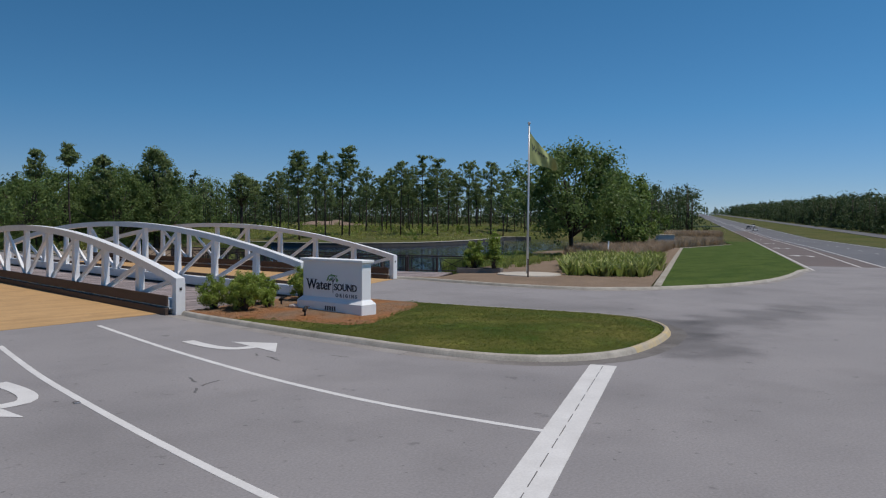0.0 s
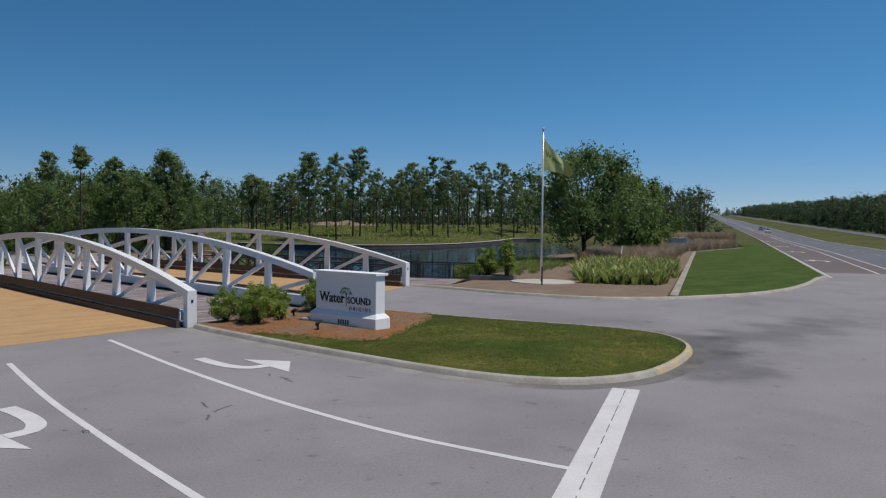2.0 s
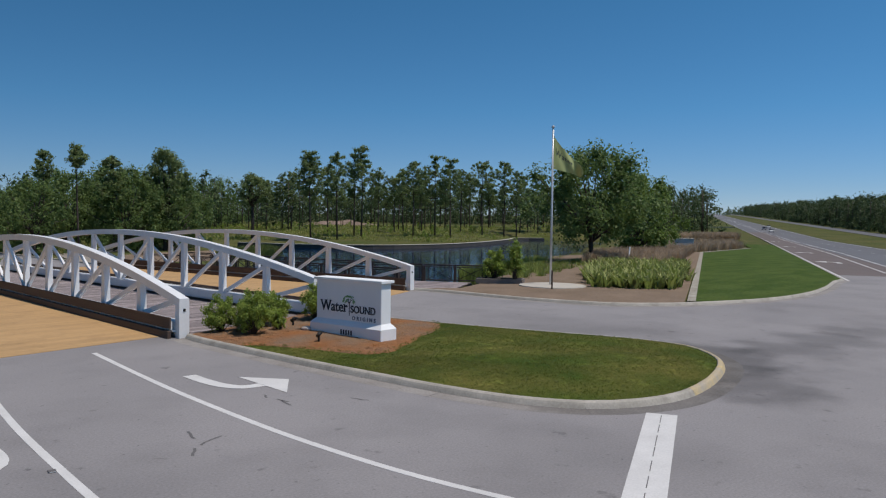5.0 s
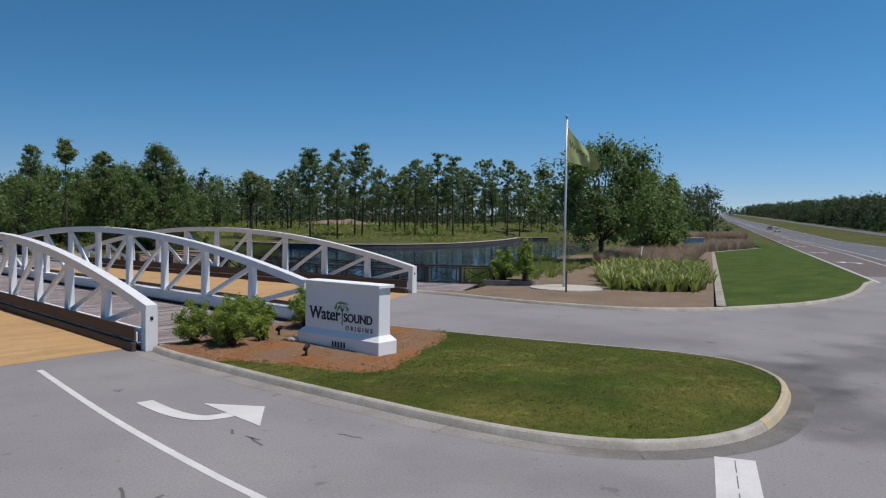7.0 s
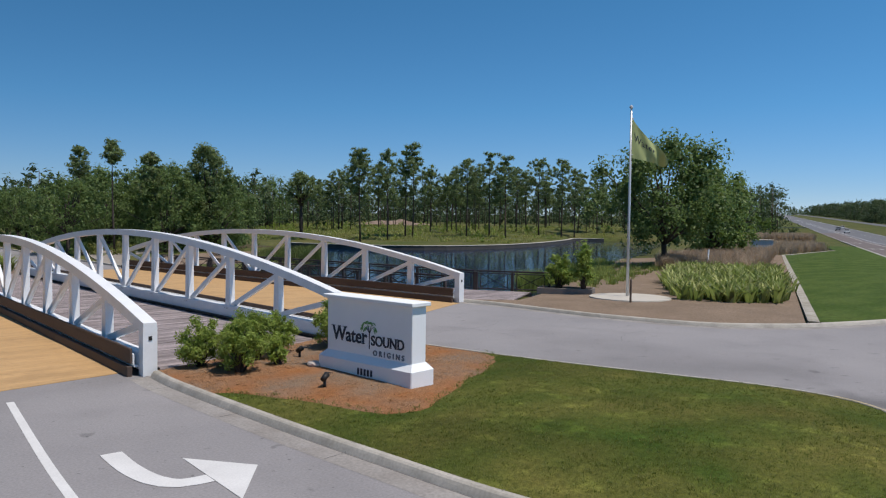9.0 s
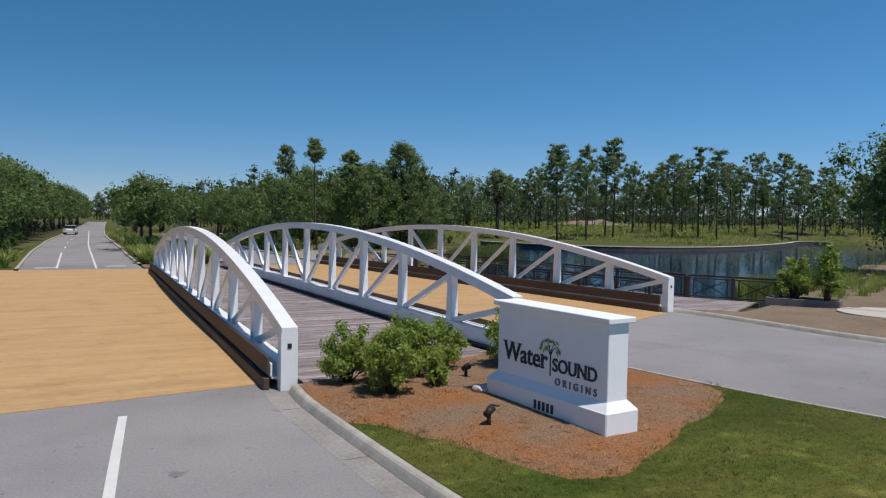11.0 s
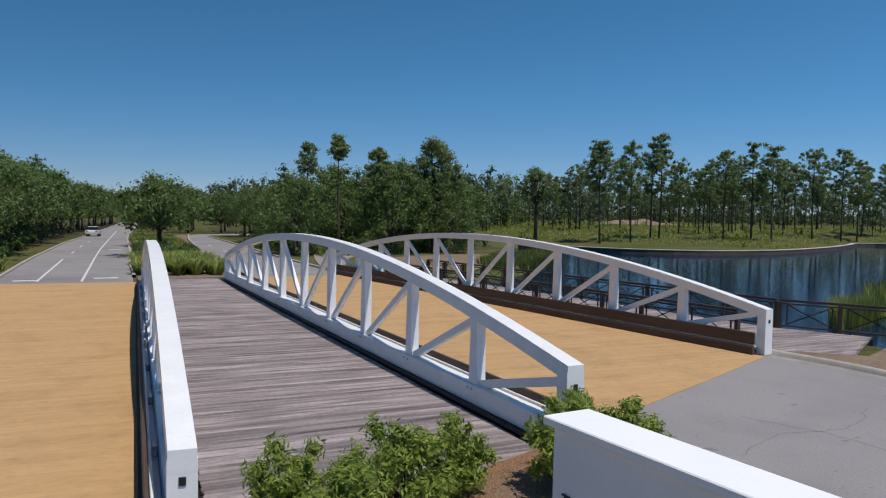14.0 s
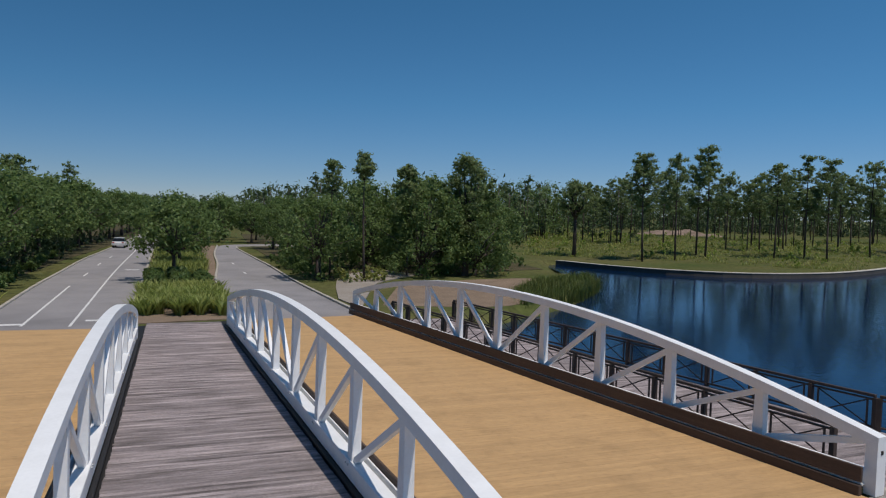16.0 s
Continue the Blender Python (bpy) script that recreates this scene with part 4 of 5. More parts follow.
def pine(height, seed, leaves=9000, leaf=0.15, bare=0.5, width=0.36):
    """Meshes of a tall pine: a bare trunk with a few dead stubs, whorls of rising boughs and dense tufts of needles."""
    rng = random.Random(seed)
    bm = bmesh.new()
    r0 = 0.0105 * height
    lean, bow = rng.uniform(-0.5, 0.5), rng.uniform(-0.3, 0.3)

    def stem(z):
        f = z / height
        return Vector((lean * f + bow * math.sin(3.1 * f), 0.5 * bow * f, z))

    tube(bm, [tuple(stem(height * f)) if f else (0, 0, -0.3) for f in (0, 0.25, 0.5, 0.75, 0.98)], [r0, r0 * 0.88, r0 * 0.72, r0 * 0.42, r0 * 0.1], 7)
    for k in range(5):
        a, z = rng.uniform(0, 6.28), height * bare * rng.uniform(0.55, 0.98)
        tube(bm, [tuple(stem(z)), tuple(stem(z) + Vector((math.cos(a), math.sin(a), rng.uniform(-0.1, 0.25))) * rng.uniform(0.4, 1.1))], [r0 * 0.14, r0 * 0.04], 4)
    clumps = []
    whorls = 10
    for w in range(whorls):
        f = (w + 0.3) / whorls
        base = height * (bare + (1 - bare) * f * 0.97)
        wide = height * width * 0.5 * min(1.0, 0.5 + 1.8 * f) * (1.0 - 1.1 * max(0.0, f - 0.35)) * rng.uniform(0.6, 1.2)
        turn = rng.uniform(0, 6.28)
        count = rng.randint(4, 6)
        for k in range(count):
            if rng.random() < 0.14:
                continue
            a = turn + 6.28 * k / count + rng.uniform(-0.4, 0.4)
            reach = wide * rng.uniform(0.55, 1.15)
            root = stem(base)
            tip = root + Vector((math.cos(a) * reach, math.sin(a) * reach, reach * rng.uniform(0.1, 0.5) + rng.uniform(-0.2, 0.3)))
            tube(bm, [tuple(root), tuple(root.lerp(tip, 0.55) - Vector((0, 0, 0.12 * reach))), tuple(tip)], [r0 * 0.22, r0 * 0.13, r0 * 0.04], 4)
            for u in (0.45, 0.75, 1.0):
                p = root.lerp(tip, u) + Vector((rng.uniform(-0.3, 0.3), rng.uniform(-0.3, 0.3), rng.uniform(0.0, 0.35)))
                clumps.append((*p, height * rng.uniform(0.014, 0.034) * (0.8 + 0.3 * u)))
    for k in range(5):
        p = stem(height * (0.9 + 0.022 * k))
        clumps.append((p.x + rng.uniform(-0.25, 0.25), p.y + rng.uniform(-0.25, 0.25), p.z, height * 0.024))
    me = bpy.data.meshes.new("trunk")
    bm.to_mesh(me)
    bm.free()
    me.materials.append(M_BARK)
    return me, leaf_mesh("crown", clumps, leaves, leaf, M_PINE, seed, 0.75, 3.0, True)


def plant_tree(name, meshes, x, y, scale, turn, label, group, z=None):
    z = ground_height(x, y) if z is None else z
    t = thing(name, label, "tree", Matrix.Translation((x, y, z)) @ Matrix.Rotation(turn, 4, "Z") @ Matrix.Diagonal((scale, scale, scale, 1)), group)
    put("trunk", meshes[0], None, t)
    put("crown", meshes[1], None, t)
    return t


rt = random.Random(5)
OAKS = [oak(10.0, 9.5, 11 + k, 7500, 0.2, 0.26, 0.3) for k in range(4)]
FAR_PINES = [pine(16.0, 51 + k, 4300, 0.165, 0.45 + 0.05 * (k % 3), 0.44 + 0.06 * (k % 3)) for k in range(5)]
FAR_OAKS = [oak(10.0, 9.5, 61 + k, 4500, 0.26, 0.26, 0.3) for k in range(3)]
PINES = [pine(16.0, 31 + k, 7200, 0.135, 0.45 + 0.05 * (k % 3), 0.44 + 0.06 * (k % 3)) for k in range(7)]
plant_tree("oak_tree", oak(10.8, 13.4, 3, 27000, 0.17, 0.2), 65.6, 40.6, 1.1, 0.0, "broad dark green oak standing beside the pond", "")
light = oak(8.6, 9.5, 4, 12000, 0.2, 0.08, 0.07)
light[1].materials.clear()
light[1].materials.append(M_LIGHTOAK)
plant_tree("oak_tree", light, 92.5, 49.5, 1.3, 1.0, "lighter green tree behind the oak", "")


def scatter(kind, meshes, spots, label, group, lo, hi):
    for x, y in spots:
        plant_tree(kind, rt.choice(meshes), x, y, rt.uniform(lo, hi), rt.uniform(0, 6.28), label, group)


def bearing_spot(bearing, r):
    a = math.radians(bearing)
    return (15 + math.sin(a) * r, 15 + math.cos(a) * r)


def woods(name, spots, lo, hi, leaf, per, mat, label, seed, trunks=True, base=0.1, wide=0.28):
    """Far woods in one mesh: many rough crowns and stems."""
    rng = random.Random(seed)
    clumps = []
    bm = bmesh.new()
    for x, y in spots:
        z0 = ground_height(x, y)
        h = rng.uniform(lo, hi)
        n = rng.randint(5, 8)
        for k in range(n):
            f = base + (1 - base) * (k + 0.5) / n
            w = h * wide * (1.15 - 0.75 * f) * rng.uniform(0.6, 1.2)
            clumps.append((x + rng.uniform(-w, w), y + rng.uniform(-w, w), z0 + h * f, h * rng.uniform(0.09, 0.15)))
        if trunks:
            tube(bm, [(x, y, z0 - 0.3), (x, y, z0 + h * 0.9)], [h * 0.012, h * 0.004], 4)
    t = thing(name, label, "woods", kind="stuff")
    put("crowns", leaf_mesh("crowns", clumps, per * len(spots), leaf * 1.3, mat, seed, 1.0, 1.5, True, 3), None, t)
    if trunks:
        put("stems", bm, M_BARK, t)
    return t


# pines on the far bank, in loose groups
pine_label = "tall slender pine with a bare trunk on the far bank"
for k, (x, y, top) in enumerate((
        (89.3, 115.9, 17.4), (91.2, 118.5, 15.6), (97.0, 117.4, 17.3), (107.4, 124.3, 18.9), (106.6, 121.1, 19.6), (124.8, 135.5, 16.0), (109.4, 153.2, 15.3), (112.9, 154.4, 14.8),
        (116.7, 115.5, 17.3), (127.2, 129.1, 16.2), (123.0, 114.8, 19.1), (123.8, 110.9, 17.9), (127.7, 132.8, 14.9), (147.8, 121.3, 19.7), (153.4, 130.1, 17.1), (159.5, 123.4, 20.6),
        (178.2, 131.9, 18.3), (172.0, 128.5, 18.9), (110.8, 162.0, 12.6), (182.2, 128.1, 18.7), (148.0, 128.8, 18.0), (138.2, 133.6, 16.9), (114.4, 141.9, 17.0))):
    g = ground_height(x, y)
    plant_tree("pine_tree", PINES[(3 * k + 1) % 7], x, y, (top - g) / 16.2, 2.1 * k, pine_label, "pines on the far bank")
g = ground_height(83.2, 126.3)
round_head = oak(14.0 - g, 6.6, 95, 9000, 0.19, 0.5, 0.52)
round_head[1].materials.clear()
round_head[1].materials.append(M_PINE)
plant_tree("pine_tree", round_head, 83.2, 126.3, 1.0, 0.3, "round-headed pine at the corner of the pond", "pines on the far bank")
for b, r, n in ((37.0, 220, 3), (40.5, 230, 5), (43.5, 225, 5), (46, 235, 6), (49.0, 235, 6), (52, 240, 6), (55.5, 250, 5), (58, 215, 4), (33, 225, 3), (44.5, 190, 3), (47.5, 195, 3)):
    for k in range(n):
        x, y = bearing_spot(b + rt.uniform(-1.5, 1.5), r + rt.uniform(-14, 14))
        if not inside(POND, x, y):
            plant_tree("pine_tree", rt.choice(FAR_PINES), x, y, rt.uniform(0.72, 0.98), rt.uniform(0, 6.28), pine_label, "pines on the far bank")
# distant woods
woods("far_woods", [p for p in (bearing_spot(rt.uniform(22, 62), rt.uniform(300, 430)) for k in range(620)) if not inside(POND, *p) and edge_distance(POND, *p) > 40], 9, 14, 0.62, 170, M_WOODS, "dark distant pine woods behind the pond", 71, True, 0.0, 0.36)
woods("far_woods", [p for p in (on_highway(rt.uniform(80, 900), -rt.uniform(28, 70)) for k in range(230)) if not inside(POND, *p) and edge_distance(POND, *p) > 8], 10, 15, 0.62, 170, M_WOODS, "dark green woods along the north side of the highway", 72, True, 0.0, 0.34)
woods("far_woods", [on_highway(rt.uniform(70, 1300), rt.uniform(53, 84)) for k in range(560)], 13, 18, 0.85, 190, M_WOODS, "dark pine woods along the south side of the highway", 73, True, 0.0, 0.36)
woods("far_woods", [on_highway(rt.uniform(70, 620), rt.uniform(52, 60)) for k in range(260)], 9, 16, 0.5, 330, M_WOODS, "dense dark edge of the woods south of the highway", 76, True, 0.0, 0.4)
woods("far_woods", [on_highway(rt.uniform(225, 345), -rt.uniform(15, 48)) for k in range(90)], 15, 20, 0.62, 260, M_WOODS, "dark tree group beside the highway", 70, True, 0.0, 0.34)
woods("far_woods", [on_highway(rt.uniform(1200, 2600), rt.uniform(45, 110)) for k in range(160)], 12, 17, 1.4, 70, M_WOODS, "dark pine woods far along the highway", 68, False, 0.0, 0.36)
woods("far_woods", [on_highway(rt.uniform(1720, 2300), rt.uniform(-420, 30)) for k in range(260)], 12, 18, 1.6, 70, M_WOODS, "dark woods closing the far end of the highway", 69, False, 0.0, 0.36)
woods("far_woods", [(rt.uniform(-60, -8), rt.uniform(60, 420)) for k in range(200)], 9, 13, 0.55, 150, M_WOODS, "dense dark green woods beside the drive", 74)
woods("far_woods", [(rt.uniform(46, 120), rt.uniform(150, 330)) for k in range(200)], 10, 15, 0.62, 170, M_WOODS, "dense green woods behind the pond path", 75)
woods("far_woods", [(rt.uniform(-10, 60), rt.uniform(420, 560)) for k in range(120)], 10, 15, 0.75, 130, M_WOODS, "dark woods closing the far end of the drive", 77)
# oaks along the drives
street = "dark green street oak along the drive"
scatter("oak_tree", OAKS, [(4.3 + 0.09 * max(0, 8.5 * k - 40) + rt.uniform(-0.8, 0.4), 70 + 8.5 * k) for k in range(2, 6)], street, "street oaks", 0.9, 1.05)
scatter("oak_tree", FAR_OAKS, [(4.3 + 0.09 * (8.5 * k - 40) + rt.uniform(-0.8, 0.4), 70 + 8.5 * k) for k in range(6, 24)], street, "street oaks", 0.9, 1.05)
scatter("oak_tree", OAKS, [(3.9, 71), (4.2, 79)], street, "street oaks", 0.74, 0.84)
scatter("oak_tree", FAR_OAKS, [(-3 + rt.uniform(-3, 3), 62 + 18 * k) for k in range(6)], "dark green oak behind the street trees", "street oaks", 0.8, 1.05)
scatter("oak_tree", OAKS, [(19.2, 104), (20.5, 122), (22.5, 145), (24.5, 168), (27, 190)], "round dark green oak in the planted median", "median oaks", 0.72, 0.85)
plant_tree("oak_tree", oak(7.4, 8.8, 16, 9000, 0.18, 0.36, 0.42), 17.8, 83.6, 0.97, 0.4, "round dark green oak above the clipped hedge", "median oaks")
scatter("oak_tree", FAR_OAKS, [(29, 164), (35, 163), (41, 166), (31, 176), (38, 178), (33, 190)], "dark green oak beyond the bend of the drive", "street oaks", 0.8, 1.0)
scatter("oak_tree", OAKS, [(30.3, 86.5), (32.5, 99), (34.5, 112), (35.4, 140.7), (37, 128), (33.5, 118)], street, "street oaks", 0.7, 0.85)
big = "big dark green oak behind the pond path"
FULL = [oak(10.0, 10.5, 24 + k, 14000, 0.175, 0.1, 0.1) for k in range(2)]
for x, y, k, s in ((42.0, 90.5, 0, 0.98), (48.3, 91, 1, 0.98), (45.5, 98, 2, 1.1), (52, 99, 3, 1.05), (39, 100, 1, 1.0), (56, 108, 2, 1.0), (48, 108, 0, 1.2), (60, 120, 3, 1.1), (41, 112, 2, 1.1)):
    plant_tree("oak_tree", FULL[k % 2], x, y, s, 1.3 * x, big, "oaks by the pond")
full_pine = oak(13.6, 6.8, 90, 22000, 0.16, 0.3, 0.22)
full_pine[1].materials.clear()
full_pine[1].materials.append(M_PINE)
plant_tree("pine_tree", full_pine, 47.0, 90.5, 1.0, 0.5, "tall full-crowned pine above the oaks", "")
plant_tree("pine_tree", pine(12.6, 91, 2600, 0.12, 0.80, 0.19), 34.5, 85.4, 0.915, 0.5, "slim pine with a small round top", "")
plant_tree("pine_tree", pine(11.6, 92, 2200, 0.12, 0.72, 0.24), 32.0, 88.5, 0.95, 2.5, "slim pine with a thin ragged top", "")

for x, y, k, c in ((-6, 84, 0, 0.74), (-3, 104, 2, 0.76), (-8, 118, 4, 0.86), (0, 135, 5, 0.8), (-4, 152, 1, 0.85), (3, 176, 3, 0.86), (-12, 98, 6, 0.8)):
    plant_tree("pine_tree", FAR_PINES[k % 5], x, y, c, 1.7 * k, "dark pine rising behind the street oaks", "pines behind the street oaks")
plant_tree("pine_tree", pine(12.0, 93, 9000, 0.14, 0.34, 0.34), 40.5, 90.5, 0.95, 1.5, "pointed dark pine rising among the oaks", "")

# shaded litter and low growth under the trees
for poly, label in (([(31.2, 86), (42, 93), (62, 100), (68, 128), (72, 200), (40, 220), (33, 150), (30.2, 100)], "dark leaf litter under the oaks behind the path"),
                    ([(5.0, 66), (5.4, 80), (6.2, 94), (7.6, 112), (10.0, 135), (13.2, 170), (17.0, 230), (23, 325), (-30, 325), (-30, 62), (2, 61)], "dark leaf litter under the street oaks")):
    slab("leaf_litter", poly, -0.07, -0.02, M_LITTER, label, "leaf litter")
woods("undergrowth", [p for p in ((rt.uniform(31.5, 66), rt.uniform(88, 150)) for k in range(420)) if inside([(31.5, 90), (42, 95), (62, 101), (68, 128), (70, 150), (35, 150)], *p)], 0.6, 1.7, 0.2, 95, M_OAK, "low dark green bushes under the oaks", 78, False, 0.15, 0.6)
woods("undergrowth", [(rt.uniform(-5, 3.4) + 0.07 * k / 2, 66 + k / 2) for k in range(200)], 1.2, 2.6, 0.2, 110, M_WOODS, "dark thicket under the street oaks", 81, False, 0.1, 0.5)
woods("undergrowth", [(rt.uniform(29.4, 32.4), rt.uniform(82, 112)) for k in range(46)], 0.8, 1.3, 0.15, 130, M_OAK, "low dark green bushes beside the drive", 82, False, 0.15, 0.7)
woods("undergrowth", [(rt.uniform(31.5, 36.5), rt.uniform(83.5, 88)) for k in range(26)], 0.7, 1.4, 0.15, 110, M_PALM, "yellow-green bushes at the bend of the path", 83, False, 0.15, 0.6)
woods("far_woods", [(97 + 0.8 * k + rt.uniform(-7, 7), 190 + 0.55 * k + rt.uniform(-10, 10)) for k in range(48)], 12, 15.5, 0.4, 330, M_OAK, "mid-green woods between the oaks and the pines", 84, True, 0.12, 0.3)
woods("undergrowth", [(rt.uniform(-9, 2.5), rt.uniform(64, 170)) for k in range(300)], 0.6, 1.6, 0.2, 95, M_OAK, "low dark green bushes under the street oaks", 79, False, 0.15, 0.6)

# ---- low planting ----
def shrub(seed, leaves, leaf, mat, height=1.2, wide=1.5):
    """Meshes of a shrub: stems and a rough crown."""
    rng = random.Random(seed)
    bm = bmesh.new()
    clumps = []
    for k in range(34):
        a = 2.4 * k
        f = rng.random()
        rad = wide * 0.5 * math.sqrt(rng.random()) * (1 - 0.5 * f * f) * rng.uniform(0.7, 1.1)
        p = (math.cos(a) * rad * 0.85, math.sin(a) * rad * 0.85, height * (0.22 + 0.66 * f * rng.uniform(0.75, 1.15)))
        clumps.append((*p, height * rng.uniform(0.07, 0.16)))
        tube(bm, [(math.cos(a) * 0.06, math.sin(a) * 0.06, -0.05), (p[0] * 0.5, p[1] * 0.5, p[2] * 0.55), p], [0.018, 0.013, 0.005], 4)
    me = bpy.data.meshes.new("stems")
    bm.to_mesh(me)
    bm.free()
    me.materials.append(M_BARK)
    return me, leaf_mesh("leaves", clumps, leaves, leaf, mat, seed, 1.0, 3.2, True)


def plant_shrub(meshes, x, y, z, s, turn, label, group, name="shrub"):
    t = thing(name, label, "shrub", Matrix.Translation((x, y, z)) @ Matrix.Rotation(turn, 4, "Z") @ Matrix.Diagonal((s, s, s, 1)), group)
    put("woody_base", meshes[0], None, t)
    put("foliage", meshes[1], None, t)
    return t


SHRUBS = [shrub(200 + k, 8000, 0.033, M_SHRUB, 1.3, 1.45) for k in range(3)]
for x, y, k, s in ((14.6, 23.9, 0, 0.95), (14.95, 22.6, 1, 1.0), (15.3, 23.4, 2, 0.9), (16.1, 23.9, 2, 1.0), (17.0, 24.35, 0, 0.9), (18.55, 23.9, 1, 1.1), (18.9, 23.2, 2, 0.85), (19.2, 24.5, 0, 1.0), (19.85, 24.1, 1, 0.9)):
    plant_shrub(SHRUBS[k], x, y, 0.17, s, x * 3, "leafy yellow-green shrub in the mulch bed", "shrubs beside the sign")
plant_shrub(shrub(210, 420, 0.06, M_SHRUB, 0.6, 0.5), 16.05, 22.75, 0.17, 1.0, 0, "small sparse shrub in the mulch bed", "shrubs beside the sign")


def blades(name, spots, count, height, width, mat, seed, spread, lean=0.45):
    """Upright strap leaves or grass stalks round each spot, in one mesh; each a bent strip."""
    rng = np.random.default_rng(seed)
    n = len(spots) * count
    c = np.repeat(np.array(spots, float), count, 0)
    a = rng.uniform(0, 6.283, n)
    d = np.stack([np.cos(a), np.sin(a), np.zeros(n)], 1)
    root = c + d * (rng.uniform(0, spread, n) * 0.5)[:, None]
    h = height * rng.uniform(0.55, 1.15, n)
    ln = lean * h * rng.uniform(0.3, 1.4, n)
    s = np.stack([-d[:, 1], d[:, 0], np.zeros(n)], 1) * (width * rng.uniform(0.6, 1.2, n))[:, None]
    up = np.array([0, 0, 1.0])
    mid = root + up * (h * 0.6)[:, None] + d * (ln * 0.35)[:, None]
    tip = root + up * h[:, None] + d * ln[:, None]
    v = np.stack([root - s / 2, root + s / 2, mid + s / 2, mid - s / 2, tip], 1).reshape(-1, 3)
    base = np.arange(n)[:, None] * 5
    me = bpy.data.meshes.new(name)
    me.vertices.add(len(v))
    me.vertices.foreach_set("co", v.ravel())
    loops = np.concatenate([base + np.array([0, 1, 2, 3]), base + np.array([3, 2, 4])], 1)
    me.loops.add(loops.size)
    me.loops.foreach_set("vertex_index", loops.ravel())
    me.polygons.add(2 * n)
    me.polygons.foreach_set("loop_start", (np.arange(n)[:, None] * 7 + np.array([0, 4])).ravel())
    me.update(calc_edges=True)
    me.materials.append(mat)
    return me


def in_poly(poly, n, z, rng):
    x0, x1 = min(p[0] for p in poly), max(p[0] for p in poly)
    y0, y1 = min(p[1] for p in poly), max(p[1] for p in poly)
    out = []
    while len(out) < n:
        x, y = rng.uniform(x0, x1), rng.uniform(y0, y1)
        if inside(poly, x, y):
            out.append((x, y, z(x, y) if callable(z) else z))
    return out


def patch(name, poly, n, z, count, height, width, mat, seed, spread, label, category, lean=0.45):
    rng = random.Random(seed)
    return tagged(put(name, blades(name, in_poly(poly, n, z, rng), count, height, width, mat, seed, spread, lean), None), label, category, kind="stuff")


patch("strap_plants", [(39.1, 24.6), (39.7, 22.2), (41.5, 20.6), (49, 23.2), (58, 27.4), (66, 31), (60, 36), (48.5, 31.2)], 430, 0.15, 11, 0.85, 0.19, M_LILY, 5, 0.6, "bed of green strap-leaved lilies beside the flagpole", "flower bed", 0.8)
patch("dry_grass", [(62, 30.6), (84, 39.0), (103, 46.2), (104, 49.5), (78, 48), (60, 38)], 300, 0.12, 60, 1.1, 0.035, M_REED, 6, 0.8, "tall tawny ornamental grasses behind the lilies", "grasses")
patch("dry_grass", [(104.6, 46.2), (131.8, 49.6), (158, 61), (152, 69), (110, 57), (103, 50)], 420, 0.05, 30, 1.3, 0.06, M_REED, 7, 1.2, "tall tawny ornamental grasses behind the lilies", "grasses")
patch("pond_reeds", [(42.6, 37.2), (46.5, 38.4), (47.5, 40), (43.4, 38.6)], 80, -0.85, 22, 1.45, 0.04, M_PLANT, 17, 0.8, "tall yellow-green reeds standing in the pond", "reeds", 0.25)
patch("dry_grass", [(190, 85), (209, 79), (232, 90), (212, 97)], 420, 0.2, 24, 2.0, 0.09, M_REED, 16, 1.4, "tall tawny grasses beyond the lawn", "grasses")
patch("pond_reeds", [(40, 65.5), (48, 70.5), (57, 80), (62, 90), (52, 84), (44, 74)], 420, -0.6, 22, 1.25, 0.05, M_GREENREED, 8, 1.0, "green reeds at the edge of the pond", "reeds", 0.25)
patch("strap_plants", [(41, 30.5), (48, 33), (60, 37.5), (66, 42), (56, 42), (46, 36.5), (41.5, 33)], 190, 0.1, 26, 0.42, 0.04, M_PLANT, 14, 0.8, "low green grasses at the back of the flag bed", "grasses", 0.4)
patch("pond_reeds", [(44, 34.0), (60, 42), (74, 49), (72, 52), (58, 47), (46, 38)], 200, -0.5, 20, 0.85, 0.05, M_PLANT, 9, 1.0, "green reeds at the edge of the pond", "reeds", 0.25)
patch("strap_plants", [(15.1, 63.9), (20.3, 63.6), (20.6, 76), (15.2, 76)], 95, 0.0, 75, 0.95, 0.12, M_PLANT, 10, 0.55, "thick green strap-leaved planting at the median's end", "flower bed", 0.75)
slab("planting_bed", [(14.85, 61.2), (20.5, 62.4), (20.65, 70), (21.1, 84), (23.1, 105), (24.6, 125), (27.2, 150), (18.5, 150), (17.2, 132), (15.8, 90), (15.1, 75)], -0.055, 0.0, M_SANDBED, "bare brown soil of the planted median", "planting bed")
HEDGE = [shrub(230 + k, 2600, 0.13, M_OAK, 1.3, 2.0) for k in range(2)]
for k in range(14):
    plant_shrub(HEDGE[k % 2], 16.3 + 1.75 * (k % 3), 77.6 + 1.75 * (k // 3), -0.06, rt.uniform(0.9, 1.1), k, "dark clipped green hedge shrub in the median", "hedge in the median")
for k in range(10):
    plant_shrub(HEDGE[k % 2], 30.5 + rt.uniform(0, 2.2), 94 + 2.5 * k, -0.06, rt.uniform(0.6, 0.9), k, "dark green hedge shrub beside the drive", "hedge beside the drive")
for k in range(11):
    plant_shrub(HEDGE[k % 2], 5.9 + 0.03 * k + rt.uniform(-0.5, 0.3), 74 + 4.2 * k, -0.06, rt.uniform(0.7, 0.9), k, "dark green hedge shrub along the kerb", "hedge along the drive")

